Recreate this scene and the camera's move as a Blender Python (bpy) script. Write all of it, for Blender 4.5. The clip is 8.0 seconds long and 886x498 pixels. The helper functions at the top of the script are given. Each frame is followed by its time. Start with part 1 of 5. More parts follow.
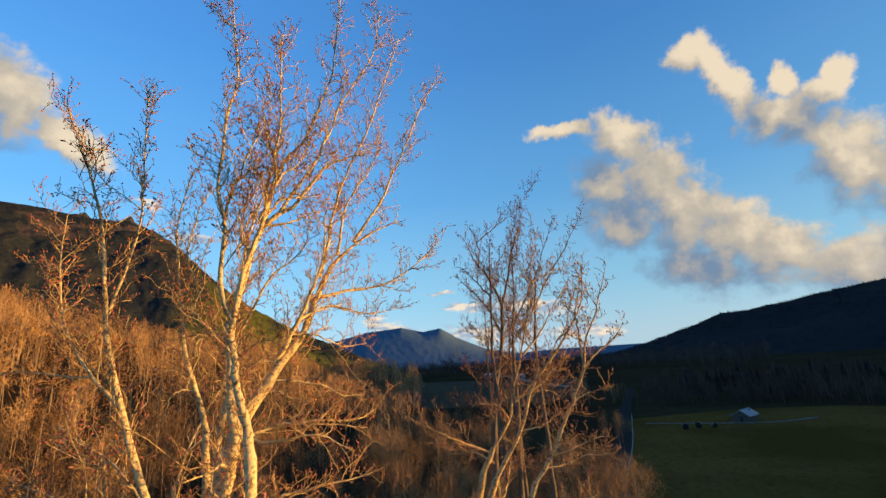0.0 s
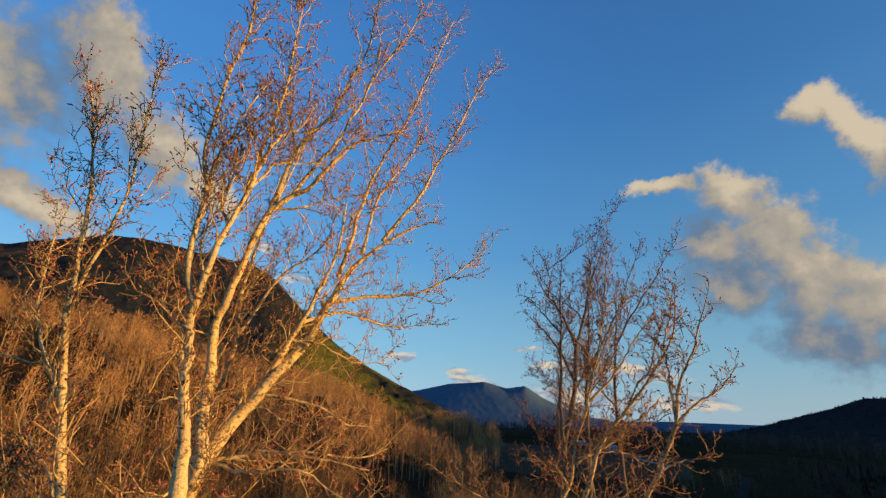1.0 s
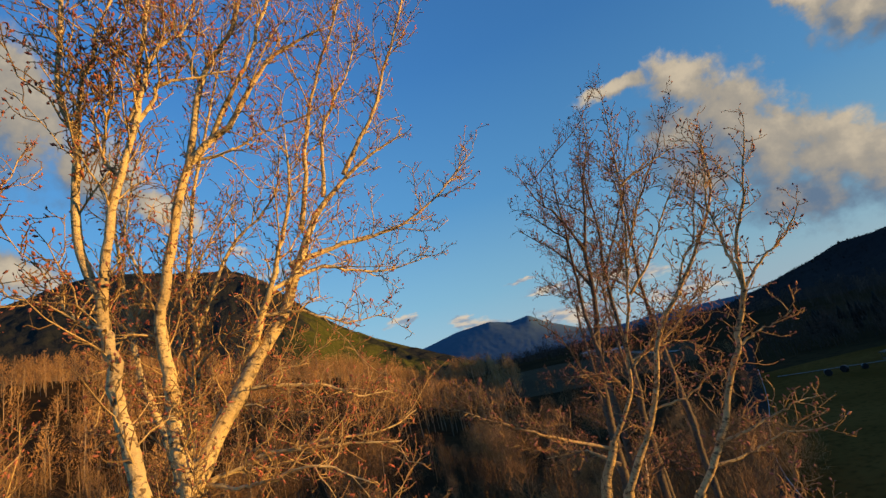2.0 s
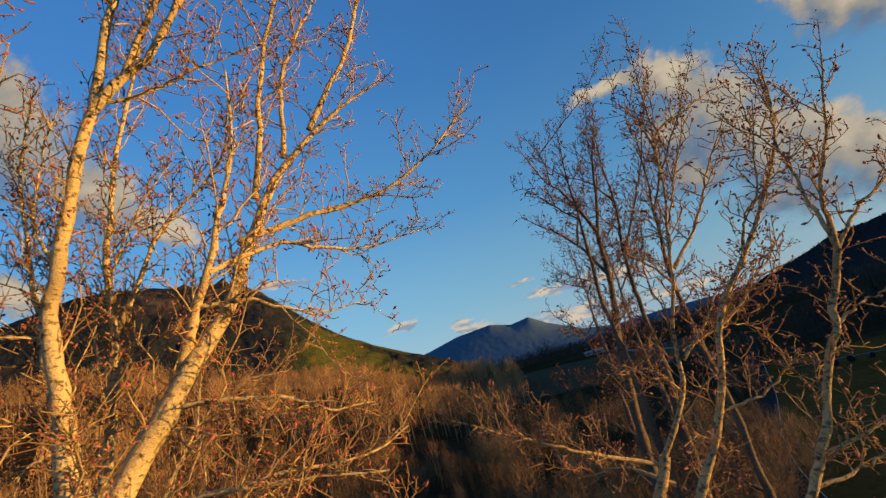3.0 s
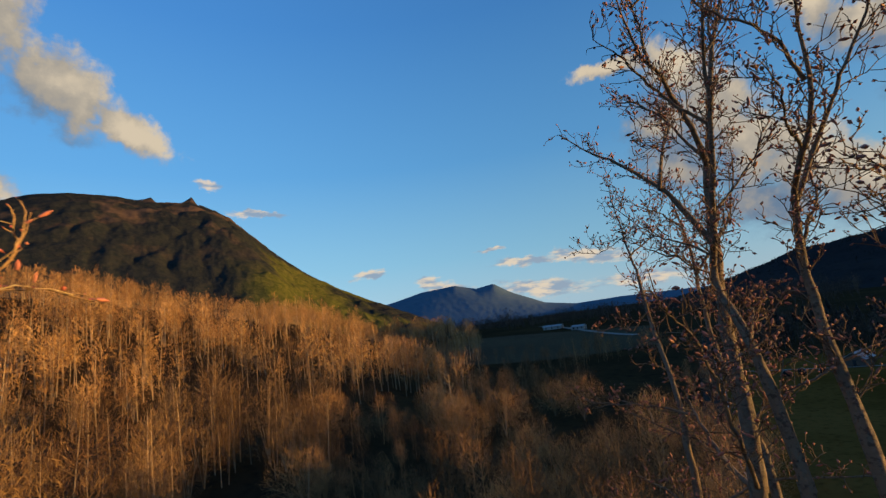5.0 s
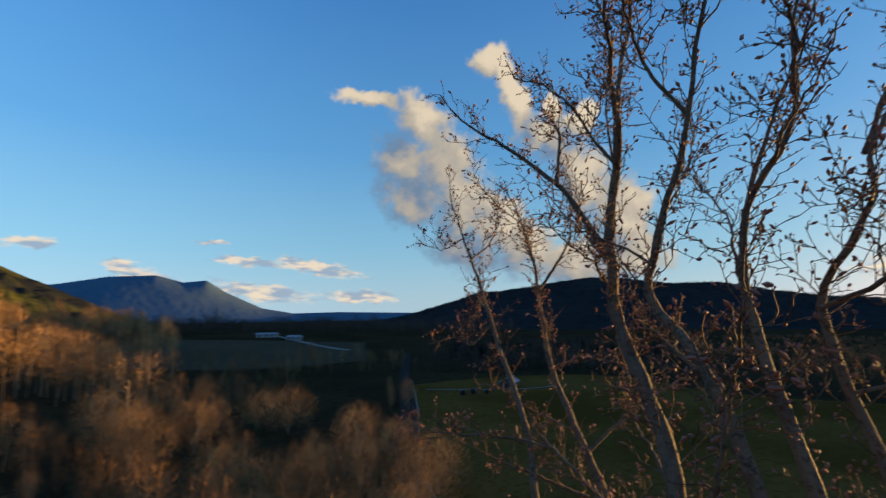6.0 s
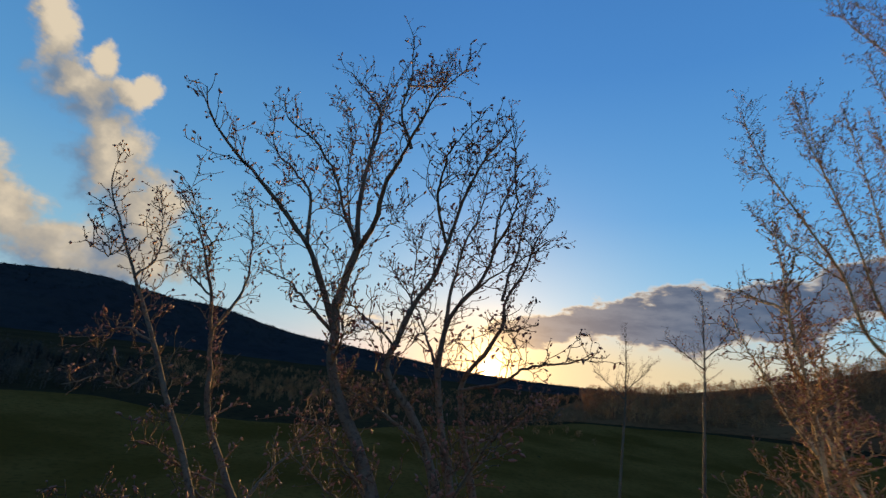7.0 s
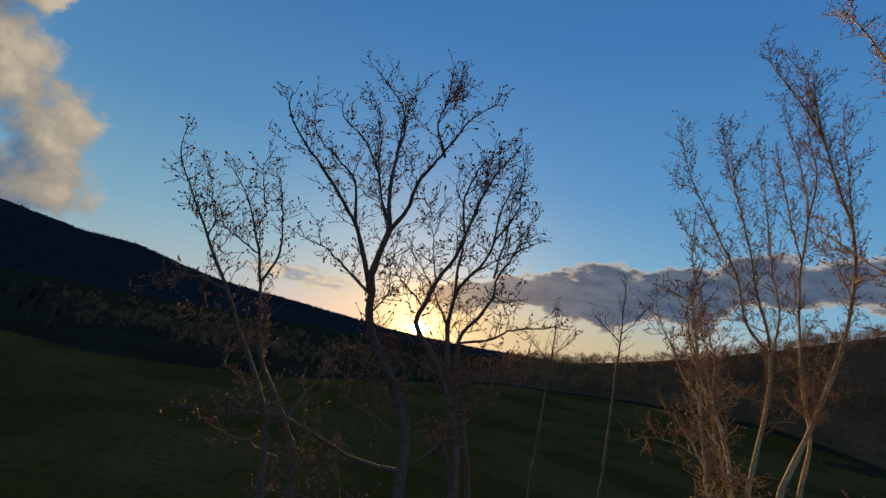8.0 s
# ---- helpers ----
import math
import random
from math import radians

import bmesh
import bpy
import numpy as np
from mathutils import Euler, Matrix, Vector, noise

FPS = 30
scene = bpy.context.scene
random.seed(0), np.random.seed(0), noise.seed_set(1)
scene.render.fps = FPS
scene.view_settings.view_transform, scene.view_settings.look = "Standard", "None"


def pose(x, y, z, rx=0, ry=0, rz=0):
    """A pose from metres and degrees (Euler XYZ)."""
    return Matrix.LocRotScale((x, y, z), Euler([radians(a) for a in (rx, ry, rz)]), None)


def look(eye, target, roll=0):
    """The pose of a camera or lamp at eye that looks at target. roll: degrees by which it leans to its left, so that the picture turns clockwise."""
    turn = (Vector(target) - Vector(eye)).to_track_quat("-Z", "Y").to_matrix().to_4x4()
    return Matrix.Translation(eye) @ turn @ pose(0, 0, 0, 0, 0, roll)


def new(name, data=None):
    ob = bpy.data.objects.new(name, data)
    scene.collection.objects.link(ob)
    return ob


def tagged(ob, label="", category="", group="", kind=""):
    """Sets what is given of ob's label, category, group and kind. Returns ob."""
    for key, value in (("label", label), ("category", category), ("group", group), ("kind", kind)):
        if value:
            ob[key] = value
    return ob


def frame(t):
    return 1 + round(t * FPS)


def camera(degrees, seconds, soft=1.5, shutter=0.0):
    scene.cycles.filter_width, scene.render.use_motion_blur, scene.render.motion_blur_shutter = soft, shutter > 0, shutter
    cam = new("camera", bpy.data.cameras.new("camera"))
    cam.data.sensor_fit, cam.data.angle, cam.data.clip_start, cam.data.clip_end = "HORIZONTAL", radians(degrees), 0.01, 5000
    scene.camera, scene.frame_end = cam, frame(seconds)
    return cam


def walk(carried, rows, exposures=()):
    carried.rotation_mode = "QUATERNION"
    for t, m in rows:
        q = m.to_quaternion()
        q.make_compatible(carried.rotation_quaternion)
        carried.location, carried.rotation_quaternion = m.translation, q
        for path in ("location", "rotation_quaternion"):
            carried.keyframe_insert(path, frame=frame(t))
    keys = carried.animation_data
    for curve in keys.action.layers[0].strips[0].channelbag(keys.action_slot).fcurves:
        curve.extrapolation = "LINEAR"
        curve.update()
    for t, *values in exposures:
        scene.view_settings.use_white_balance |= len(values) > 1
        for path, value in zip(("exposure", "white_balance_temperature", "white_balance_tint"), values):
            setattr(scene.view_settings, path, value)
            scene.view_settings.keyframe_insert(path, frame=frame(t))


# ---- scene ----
cam = camera(88.0, 8.0, soft=1.4, shutter=0.15)
PATH = (
    (0, pose(-0.00, -0.00, 21.00, 104.10, 4.50, 1.39)),
    (0.5, pose(0.55, 1.24, 20.75, 111.35, -0.66, 6.45)),
    (1, pose(0.72, 2.24, 20.61, 110.78, -1.36, 11.08)),
    (1.5, pose(0.56, 3.01, 20.55, 107.69, 5.89, 12.92)),
    (2, pose(0.22, 3.79, 20.56, 105.28, 13.54, 13.18)),
    (2.2, pose(0.07, 4.11, 20.54, 104.79, 13.42, 13.37)),
    (3.3, pose(-0.22, 5.93, 20.53, 106.55, 16.05, 13.48)),
    (3.5, pose(-0.35, 6.47, 20.59, 106.66, 14.82, 13.55)),
    (4, pose(-0.60, 7.80, 20.83, 105.12, 10.02, 14.00)),
    (4.2, pose(-0.70, 8.33, 20.90, 103.22, 10.19, 14.10)),
    (5.3, pose(-1.49, 11.43, 21.28, 98.85, 5.60, 3.97)),
    (5.5, pose(-1.76, 11.97, 21.25, 98.42, 4.32, -0.15)),
    (6, pose(-2.69, 13.26, 21.13, 98.37, 0.79, -25.85)),
    (6.5, pose(-3.42, 14.42, 21.27, 102.06, -5.91, -58.62)),
    (7, pose(-4.61, 15.28, 21.46, 104.51, -7.67, -83.69)),
    (7.5, pose(-5.75, 15.95, 21.53, 104.51, -9.57, -89.49)),
    (8, pose(-6.73, 16.52, 21.18, 101.13, -11.43, -92.56)),
)
walk(cam, PATH, ((0, 1.12), (1, 0.70), (2, 0.62), (3.5, 0.58), (4.2, 0.60), (5.5, 0.88), (6.5, 0.98), (7.5, 0.78), (7.9, 0.7), (8, 0.5)))

# ---------------------------------------------------------------- light
SUN_AZ, SUN_EL = 89.3, 0.68         # degrees clockwise from +y, degrees above the horizon


def heading(az, el=0.0):
    a, e = radians(az), radians(el)
    return Vector((math.sin(a) * math.cos(e), math.cos(a) * math.cos(e), math.sin(e)))


sun_data = bpy.data.lights.new("sun", "SUN")
sun_data.energy, sun_data.angle, sun_data.color = 5.0, radians(0.55), (1.0, 0.56, 0.175)
sun = new("sun", sun_data)
sun.matrix_world = look(heading(SUN_AZ, SUN_EL) * 100, (0, 0, 0))


class Graph:
    """Short calls for building a node tree."""

    def __init__(self, tree):
        self.tree = tree

    def node(self, kind, **values):
        n = self.tree.nodes.new(kind)
        for key, value in values.items():
            if key == "operation":
                n.operation = value
            elif key == "data_type":
                n.data_type = value
            elif key == "blend_type":
                n.blend_type = value
            elif key == "vector_type":
                n.vector_type = value
        return n

    def put(self, socket, value):
        if isinstance(value, bpy.types.NodeSocket):
            self.tree.links.new(value, socket)
        else:
            socket.default_value = value

    def math(self, op, a, b=0.0, c=0.0, clamp=False):
        n = self.node("ShaderNodeMath", operation=op)
        n.use_clamp = clamp
        for s, v in zip(n.inputs, (a, b, c)):
            self.put(s, v)
        return n.outputs[0]

    def vec(self, op, a, b=(0, 0, 0), scale=None):
        n = self.node("ShaderNodeVectorMath", operation=op)
        self.put(n.inputs[0], a)
        self.put(n.inputs[1], b)
        if scale is not None:
            self.put(n.inputs["Scale"], scale)
        return n.outputs["Value"] if op in ("LENGTH", "DOT_PRODUCT", "DISTANCE") else n.outputs["Vector"]

    def noise(self, vector, scale, detail=4.0, rough=0.55, out="Fac"):
        n = self.node("ShaderNodeTexNoise")
        self.put(n.inputs["Vector"], vector)
        n.inputs["Scale"].default_value = scale
        n.inputs["Detail"].default_value = detail
        n.inputs["Roughness"].default_value = rough
        return n.outputs[out]

    def ramp(self, value, lo, hi, a=0.0, b=1.0, smooth=True):
        n = self.node("ShaderNodeMapRange")
        n.interpolation_type = "SMOOTHSTEP" if smooth else "LINEAR"
        for s, v in zip(n.inputs[:5], (value, lo, hi, a, b)):
            self.put(s, v)
        return n.outputs[0]

    def mix(self, fac, a, b, blend="MIX"):
        n = self.node("ShaderNodeMix", data_type="RGBA", blend_type=blend)
        self.put(n.inputs[0], fac)
        self.put(n.inputs[6], a if isinstance(a, bpy.types.NodeSocket) else (*a, 1))
        self.put(n.inputs[7], b if isinstance(b, bpy.types.NodeSocket) else (*b, 1))
        return n.outputs[2]


# Cumulus and cloud bank: ellipses in degrees (right of +y, above the horizon, half-widths, slope).
CUMULUS = (
    (16.5, 26.3, 4.7, 0.9, -3), (23.4, 24.0, 3.8, 2.8, -30), (26.0, 18.4, 4.3, 5.1, -40), (28.6, 13.4, 4.9, 4.6, -38),
    (32.6, 10.8, 4.9, 4.4, -35), (36.2, 8.0, 4.9, 3.4, -25), (42.5, 6.0, 6.3, 3.1, -5), (20.8, 19.0, 4.0, 3.7, -35),
    (22.0, 14.6, 4.7, 3.7, -30), (29.0, 8.0, 5.2, 3.0, -10),
)
CUMULUS_MORE = (
    (32.4, 30.6, 2.5, 1.7, 0), (35.6, 26.6, 1.7, 4.8, 22), (38.2, 21.6, 2.9, 2.5, -15), (40.6, 20.6, 2.2, 3.0, 0),
    (40.4, 24.4, 1.2, 1.8, 0), (43.0, 22.4, 2.1, 1.5, 10), (44.6, 23.6, 1.5, 1.5, 0),
    (43.6, 15.6, 3.2, 5.6, 14), (48.0, 11.0, 3.6, 4.8, 0), (48.0, 6.4, 4.7, 3.0, 0),
    (-41.5, 24.0, 5.0, 1.8, -24), (-47.5, 27.2, 5.4, 3.6, -32), (-55, 33.0, 5.0, 7.0, 20), (-63, 28, 8.0, 6.5, 0), (-57, 19.0, 6.5, 1.9, -22),
)
LOW_CLOUD = (
    (-9.4, 5.8, 1.8, 0.9, -6), (-7, 4.4, 3.6, 1.1, -8), (4.4, 3.0, 6.2, 1.2, -8), (10.5, 6.0, 6.0, 0.9, -10), (3, 6.6, 4.2, 0.6, -3),
    (-16.5, 7.4, 2.4, 0.6, 6), (16, 2.6, 5, 0.9, -3), (-1, 8.5, 2.0, 0.3, 0), (-34.2, 18.8, 1.5, 0.6, -14), (-29, 15.6, 3.6, 0.5, -4), (74, 4, 7, 1.2, 0),
)
BANK = (
    (95, 6.0, 7.0, 1.9, 12), (104, 8.0, 6.0, 2.8, 4), (111, 8.6, 6.0, 3.7, 4), (118, 9.6, 6.0, 3.6, 10), (127, 12.0, 7.0, 2.6, 10), (140, 13, 14, 2.4, 2),
)

world = bpy.data.worlds.new("sky")
scene.world = world
world.use_nodes = True
g = Graph(world.node_tree)
world.node_tree.nodes.clear()
ray_way = g.node("ShaderNodeTexCoord").outputs["Generated"]
split = g.node("ShaderNodeSeparateXYZ")
g.put(split.inputs[0], ray_way)
az = g.math("MULTIPLY", g.math("ARCTAN2", split.outputs[0], split.outputs[1]), 57.2958)
el = g.math("MULTIPLY", g.math("ARCSINE", split.outputs[2]), 57.2958)
merge = g.node("ShaderNodeCombineXYZ")
g.put(merge.inputs[0], az)
g.put(merge.inputs[1], el)
flat = merge.outputs[0]
sky = g.node("ShaderNodeTexSky")
sky.sky_type = "NISHITA"
sky.sun_disc = False
sky.sun_elevation, sky.sun_rotation = radians(SUN_EL), radians(SUN_AZ)
sky.altitude, sky.air_density, sky.dust_density, sky.ozone_density = 200, 1.0, 0.6, 2.0


def warped(scale, amount):
    d = g.vec("SUBTRACT", g.noise(flat, scale, 6.0, 0.6, "Color"), (0.5, 0.5, 0.5))
    return g.vec("ADD", flat, g.vec("SCALE", d, scale=amount))


def cover(place, blobs, ragged):
    total = None
    for x, y, rx, ry, slope in blobs:
        m = g.node("ShaderNodeMapping", vector_type="TEXTURE")
        g.put(m.inputs["Vector"], place)
        m.inputs["Location"].default_value = (x, y, 0)
        m.inputs["Rotation"].default_value = (0, 0, radians(slope))
        m.inputs["Scale"].default_value = (rx, ry, 1e6)
        one = g.math("SUBTRACT", 1.25, g.vec("LENGTH", m.outputs[0]))
        total = one if total is None else g.math("SMOOTH_MAX", total, one, 0.25)
    return g.math("ADD", total, g.math("MULTIPLY", g.math("SUBTRACT", ragged, 0.5), 1.5))


fine = g.noise(flat, 0.42, 8.0, 0.58)
place = warped(0.38, 2.7)
lifted = g.vec("ADD", place, (3.2, 2.8, 0))
fine_lifted = g.noise(g.vec("ADD", flat, (1.3, 1.2, 0)), 0.42, 8.0, 0.58)
curl = g.math("MULTIPLY", g.math("SUBTRACT", g.noise(place, 0.33, 4.0, 0.5), 0.5), 1.2)


def cumulus(blobs, bright):
    """Cover and colour of one heap of cloud: sunlit towards the sun, grey within, blue-grey and soft on the far side."""
    body, sunward = cover(place, blobs, fine), cover(lifted, blobs, fine_lifted)
    lit = g.math("ADD", g.math("SUBTRACT", body, sunward), curl)
    soft, crisp, blend = g.ramp(body, -0.05, 0.85), g.ramp(body, 0.02, 0.60), g.ramp(lit, 0.05, 0.7)
    alpha = g.math("ADD", g.math("MULTIPLY", soft, g.math("SUBTRACT", 1.0, blend)), g.math("MULTIPLY", crisp, blend))
    tint = g.mix(g.ramp(lit, -0.45, 0.65), (0.14, 0.21, 0.31), (0.38, 0.345, 0.295))
    return alpha, g.mix(g.ramp(lit, 0.45, bright + 0.35), tint, (0.66, 0.555, 0.41))


cum_alpha, cum_colour = cumulus(CUMULUS, 1.45)
more_alpha, more_colour = cumulus(CUMULUS_MORE, 1.35)
thin = cover(warped(0.5, 2.0), LOW_CLOUD, g.noise(g.vec("MULTIPLY", flat, (0.6, 2.6, 1)), 0.55, 7.0, 0.65))
thin_alpha = g.math("MULTIPLY", g.ramp(thin, 0.15, 0.75), 0.85)
thin_colour = g.mix(g.ramp(g.noise(g.vec("MULTIPLY", flat, (0.6, 2.0, 1)), 0.6, 5.0), 0.40, 0.60), (0.28, 0.35, 0.45), (0.80, 0.64, 0.46))
bank = cover(warped(0.18, 4.0), BANK, g.noise(g.vec("MULTIPLY", flat, (0.7, 1.6, 1)), 0.3, 7.0, 0.6))
bank_alpha = g.ramp(bank, 0.12, 0.35)
bank_colour = g.mix(g.ramp(bank, 0.12, 0.45), (0.80, 0.62, 0.42), g.mix(g.ramp(g.noise(g.vec("MULTIPLY", flat, (0.6, 1.8, 1)), 0.35, 7.0, 0.6), 0.35, 0.65), (0.075, 0.115, 0.19), (0.145, 0.18, 0.25)))
near_sun = g.vec("DOT_PRODUCT", ray_way, tuple(heading(SUN_AZ, SUN_EL)))
shade = g.node("ShaderNodeValToRGB")
g.put(shade.inputs[0], g.math("DIVIDE", el, 90.0, clamp=True))
for i, (at, c) in enumerate(((0.0, (0.36, 0.56, 0.68)), (0.09, (0.21, 0.465, 0.67)), (0.22, (0.092, 0.315, 0.625)), (0.40, (0.047, 0.205, 0.52)), (0.75, (0.022, 0.10, 0.34)))):
    if i > 1:
        shade.color_ramp.elements.new(at)
    shade.color_ramp.elements[i].position = at
    shade.color_ramp.elements[i].color = (*c, 1)
low_sun = g.vec("SCALE", g.mix(1.0, sky.outputs[0], (1.0, 0.9, 0.7), "MULTIPLY"), scale=0.07)
air = g.vec("ADD", g.vec("SCALE", shade.outputs[0], scale=g.math("ADD", g.ramp(az, 30.0, -50.0, 0.82, 1.20), g.ramp(az, 45.0, 90.0, 0.0, 0.15))), low_sun)
band = g.math("MULTIPLY", g.ramp(el, 9.5, 2.0), g.ramp(g.math("ABSOLUTE", g.math("SUBTRACT", az, SUN_AZ + 16)), 42.0, 8.0))
air = g.mix(g.math("MULTIPLY", band, 0.8), air, (0.72, 0.56, 0.30))
glow = g.math("ADD", g.math("MULTIPLY", g.math("POWER", g.math("MAXIMUM", near_sun, 0.0), 1200.0), 3.0),
              g.math("ADD", g.math("MULTIPLY", g.math("POWER", g.math("MAXIMUM", near_sun, 0.0), 30.0), 0.38),
                     g.math("MULTIPLY", g.math("POWER", g.math("MAXIMUM", near_sun, 0.0), 260.0), 0.95)))
colour = g.mix(more_alpha, g.mix(cum_alpha, air, cum_colour), more_colour)
colour = g.mix(thin_alpha, colour, thin_colour)
colour = g.mix(bank_alpha, colour, bank_colour)
halo = g.vec("SCALE", (1.0, 0.58, 0.17), scale=glow)
disc = g.vec("SCALE", (1.0, 0.85, 0.55), scale=g.math("MULTIPLY", g.ramp(near_sun, math.cos(radians(1.0)), math.cos(radians(0.45))), 30.0))
total = g.vec("ADD", g.vec("ADD", colour, halo), disc)
background = g.node("ShaderNodeBackground")
g.put(background.inputs[0], total)
background.inputs[1].default_value = 0.60
world_out = g.node("ShaderNodeOutputWorld")
g.put(world_out.inputs[0], background.outputs[0])


# ---------------------------------------------------------------- materials
def material(name, rough=0.85):
    m = bpy.data.materials.new(name)
    m.use_nodes = True
    m.node_tree.nodes.clear()
    gr = Graph(m.node_tree)
    shader = gr.node("ShaderNodeBsdfPrincipled")
    shader.inputs["Roughness"].default_value = rough
    shader.inputs["Specular IOR Level"].default_value = 0.25 if rough < 0.9 else 0.0
    end = gr.node("ShaderNodeOutputMaterial")
    gr.put(end.inputs[0], shader.outputs[0])
    where = gr.node("ShaderNodeNewGeometry").outputs["Position"]
    return m, gr, shader, where


def bumped(gr, shader, height, strength, distance):
    b = gr.node("ShaderNodeBump")
    b.inputs["Strength"].default_value = strength
    b.inputs["Distance"].default_value = distance
    gr.put(b.inputs["Height"], height)
    gr.put(shader.inputs["Normal"], b.outputs[0])


def mottled(name, a, b, c, big, small, rough=0.9, bump=0.0, bump_distance=0.1):
    """Three colours mixed by a coarse and a fine noise."""
    m, gr, shader, where = material(name, rough)
    coarse, grain = gr.noise(where, big, 5.0), gr.noise(where, small, 6.0, 0.65)
    col = gr.mix(gr.ramp(coarse, 0.35, 0.65), a, b)
    col = gr.mix(gr.ramp(grain, 0.45, 0.75), col, c)
    gr.put(shader.inputs["Base Color"], col)
    if bump:
        bumped(gr, shader, grain, bump, bump_distance)
    return m


def bark_material(name, pale, dark, marks, rings=0.8):
    """Smooth bark with dark branch scars, speckles and a few darker patches."""
    m, gr, shader, where = material(name, 0.8)
    grain = gr.noise(where, 16.0, 6.0, 0.65)
    scars = gr.noise(gr.vec("MULTIPLY", where, (13.0, 13.0, 21.0)), 1.0, 5.0, 0.65)
    big, blotch = gr.noise(where, 1.6, 4.0), gr.noise(where, 5.0, 5.0, 0.6)
    col = gr.mix(gr.ramp(big, 0.40, 0.75), pale, tuple(0.62 * v for v in pale))
    col = gr.mix(gr.math("MULTIPLY", gr.ramp(blotch, 0.58, 0.70), 0.45), col, tuple(0.45 * v for v in pale))
    col = gr.mix(gr.math("MULTIPLY", gr.ramp(scars, 0.54, 0.62), rings), col, dark)
    col = gr.mix(gr.math("MULTIPLY", gr.ramp(grain, marks, marks + 0.08), 0.8), col, dark)
    gr.put(shader.inputs["Base Color"], col)
    bumped(gr, shader, gr.math("ADD", grain, scars), 0.9, 0.03)
    return m


def island_material(name, colours, rough=0.85):
    """Fine growth: each strand has its own shade."""
    m, gr, shader, where = material(name, rough)
    chance = gr.node("ShaderNodeNewGeometry").outputs["Random Per Island"]
    ramp = gr.node("ShaderNodeValToRGB")
    gr.put(ramp.inputs[0], chance)
    ramp.color_ramp.interpolation = "LINEAR"
    while len(ramp.color_ramp.elements) < len(colours):
        ramp.color_ramp.elements.new(0.5)
    for i, c in enumerate(colours):
        ramp.color_ramp.elements[i].position = i / max(1, len(colours) - 1)
        ramp.color_ramp.elements[i].color = (*c, 1)
    patch, stand = gr.noise(where, 0.022, 4.0), gr.noise(gr.vec("MULTIPLY", where, (1.0, 1.0, 0.25)), 0.16, 3.0)
    col = gr.mix(gr.ramp(stand, 0.38, 0.64), tuple(0.48 * v for v in colours[-1]), ramp.outputs[0])
    gr.put(shader.inputs["Base Color"], gr.mix(gr.ramp(patch, 0.40, 0.62, 0.0, 0.6), col, tuple(0.42 * v for v in colours[0])))
    return m


BARK = bark_material("pale_bark", (0.68, 0.52, 0.25), (0.08, 0.048, 0.026), 0.60)
BOUGH = bark_material("pale_branch_bark", (0.66, 0.47, 0.20), (0.20, 0.12, 0.06), 0.66, 0.4)
# Next three barks: shade on backlit and side-lit trees is put into the colour.
BARK_DEEP = bark_material("backlit_dark_bark", (0.155, 0.115, 0.075), (0.05, 0.036, 0.025), 0.58)
BARK_DARK = bark_material("shade_toned_bark", (0.60, 0.42, 0.19), (0.055, 0.037, 0.024), 0.54)
BOUGH_DARK = bark_material("shade_toned_branch_bark", (0.36, 0.22, 0.10), (0.09, 0.06, 0.04), 0.62, 0.5)
TWIG = island_material("twig_bark", ((0.56, 0.36, 0.15), (0.43, 0.265, 0.11), (0.29, 0.175, 0.075)))
# Darker copy of TWIG, with the backlit look put into its colour.
TWIG_DEEP = island_material("backlit_twig_bark", ((0.27, 0.165, 0.09), (0.18, 0.112, 0.065), (0.115, 0.072, 0.042)))
BUD = island_material("red_bud", ((0.60, 0.16, 0.10), (0.46, 0.13, 0.08), (0.66, 0.27, 0.16)), 0.6)
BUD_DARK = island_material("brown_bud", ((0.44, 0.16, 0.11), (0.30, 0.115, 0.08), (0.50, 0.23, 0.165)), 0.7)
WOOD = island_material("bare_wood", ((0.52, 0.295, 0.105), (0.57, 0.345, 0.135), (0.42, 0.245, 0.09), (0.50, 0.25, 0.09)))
# Darker copy of WOOD: shade over the low woods is put into its colour.
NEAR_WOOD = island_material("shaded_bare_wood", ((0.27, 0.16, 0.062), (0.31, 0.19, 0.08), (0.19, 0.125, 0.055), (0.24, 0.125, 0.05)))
WOOD_TRUNK = island_material("pale_trunk", ((0.45, 0.32, 0.18), (0.33, 0.22, 0.125), (0.50, 0.38, 0.23)))
# Woods under the ridge: its shadow is put into this dark wood colour.
BELT = island_material("shade_dark_bare_wood", ((0.10, 0.066, 0.046), (0.13, 0.085, 0.056), (0.075, 0.052, 0.038)))
RUSSET = island_material("russet_bare_wood", ((0.52, 0.19, 0.065), (0.40, 0.14, 0.05), (0.56, 0.25, 0.09)))
BUSH = island_material("brown_bush_wood", ((0.54, 0.30, 0.11), (0.60, 0.345, 0.135), (0.42, 0.235, 0.09)))
SCRUB = island_material("brown_scrub_wood", ((0.33, 0.18, 0.072), (0.39, 0.215, 0.085), (0.22, 0.12, 0.05)))
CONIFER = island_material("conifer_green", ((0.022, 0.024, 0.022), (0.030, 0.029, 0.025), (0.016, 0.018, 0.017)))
GRASS = mottled("meadow_grass", (0.086, 0.046, 0.010), (0.148, 0.077, 0.020), (0.066, 0.036, 0.009), 0.035, 0.9, 0.95, 0.4, 0.08)
FLOOR = mottled("wood_floor", (0.036, 0.024, 0.012), (0.056, 0.036, 0.016), (0.020, 0.015, 0.010), 0.02, 0.35, 0.95, 0.6, 0.5)
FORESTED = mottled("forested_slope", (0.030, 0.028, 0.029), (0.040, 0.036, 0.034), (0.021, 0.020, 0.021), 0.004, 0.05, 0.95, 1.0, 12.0)


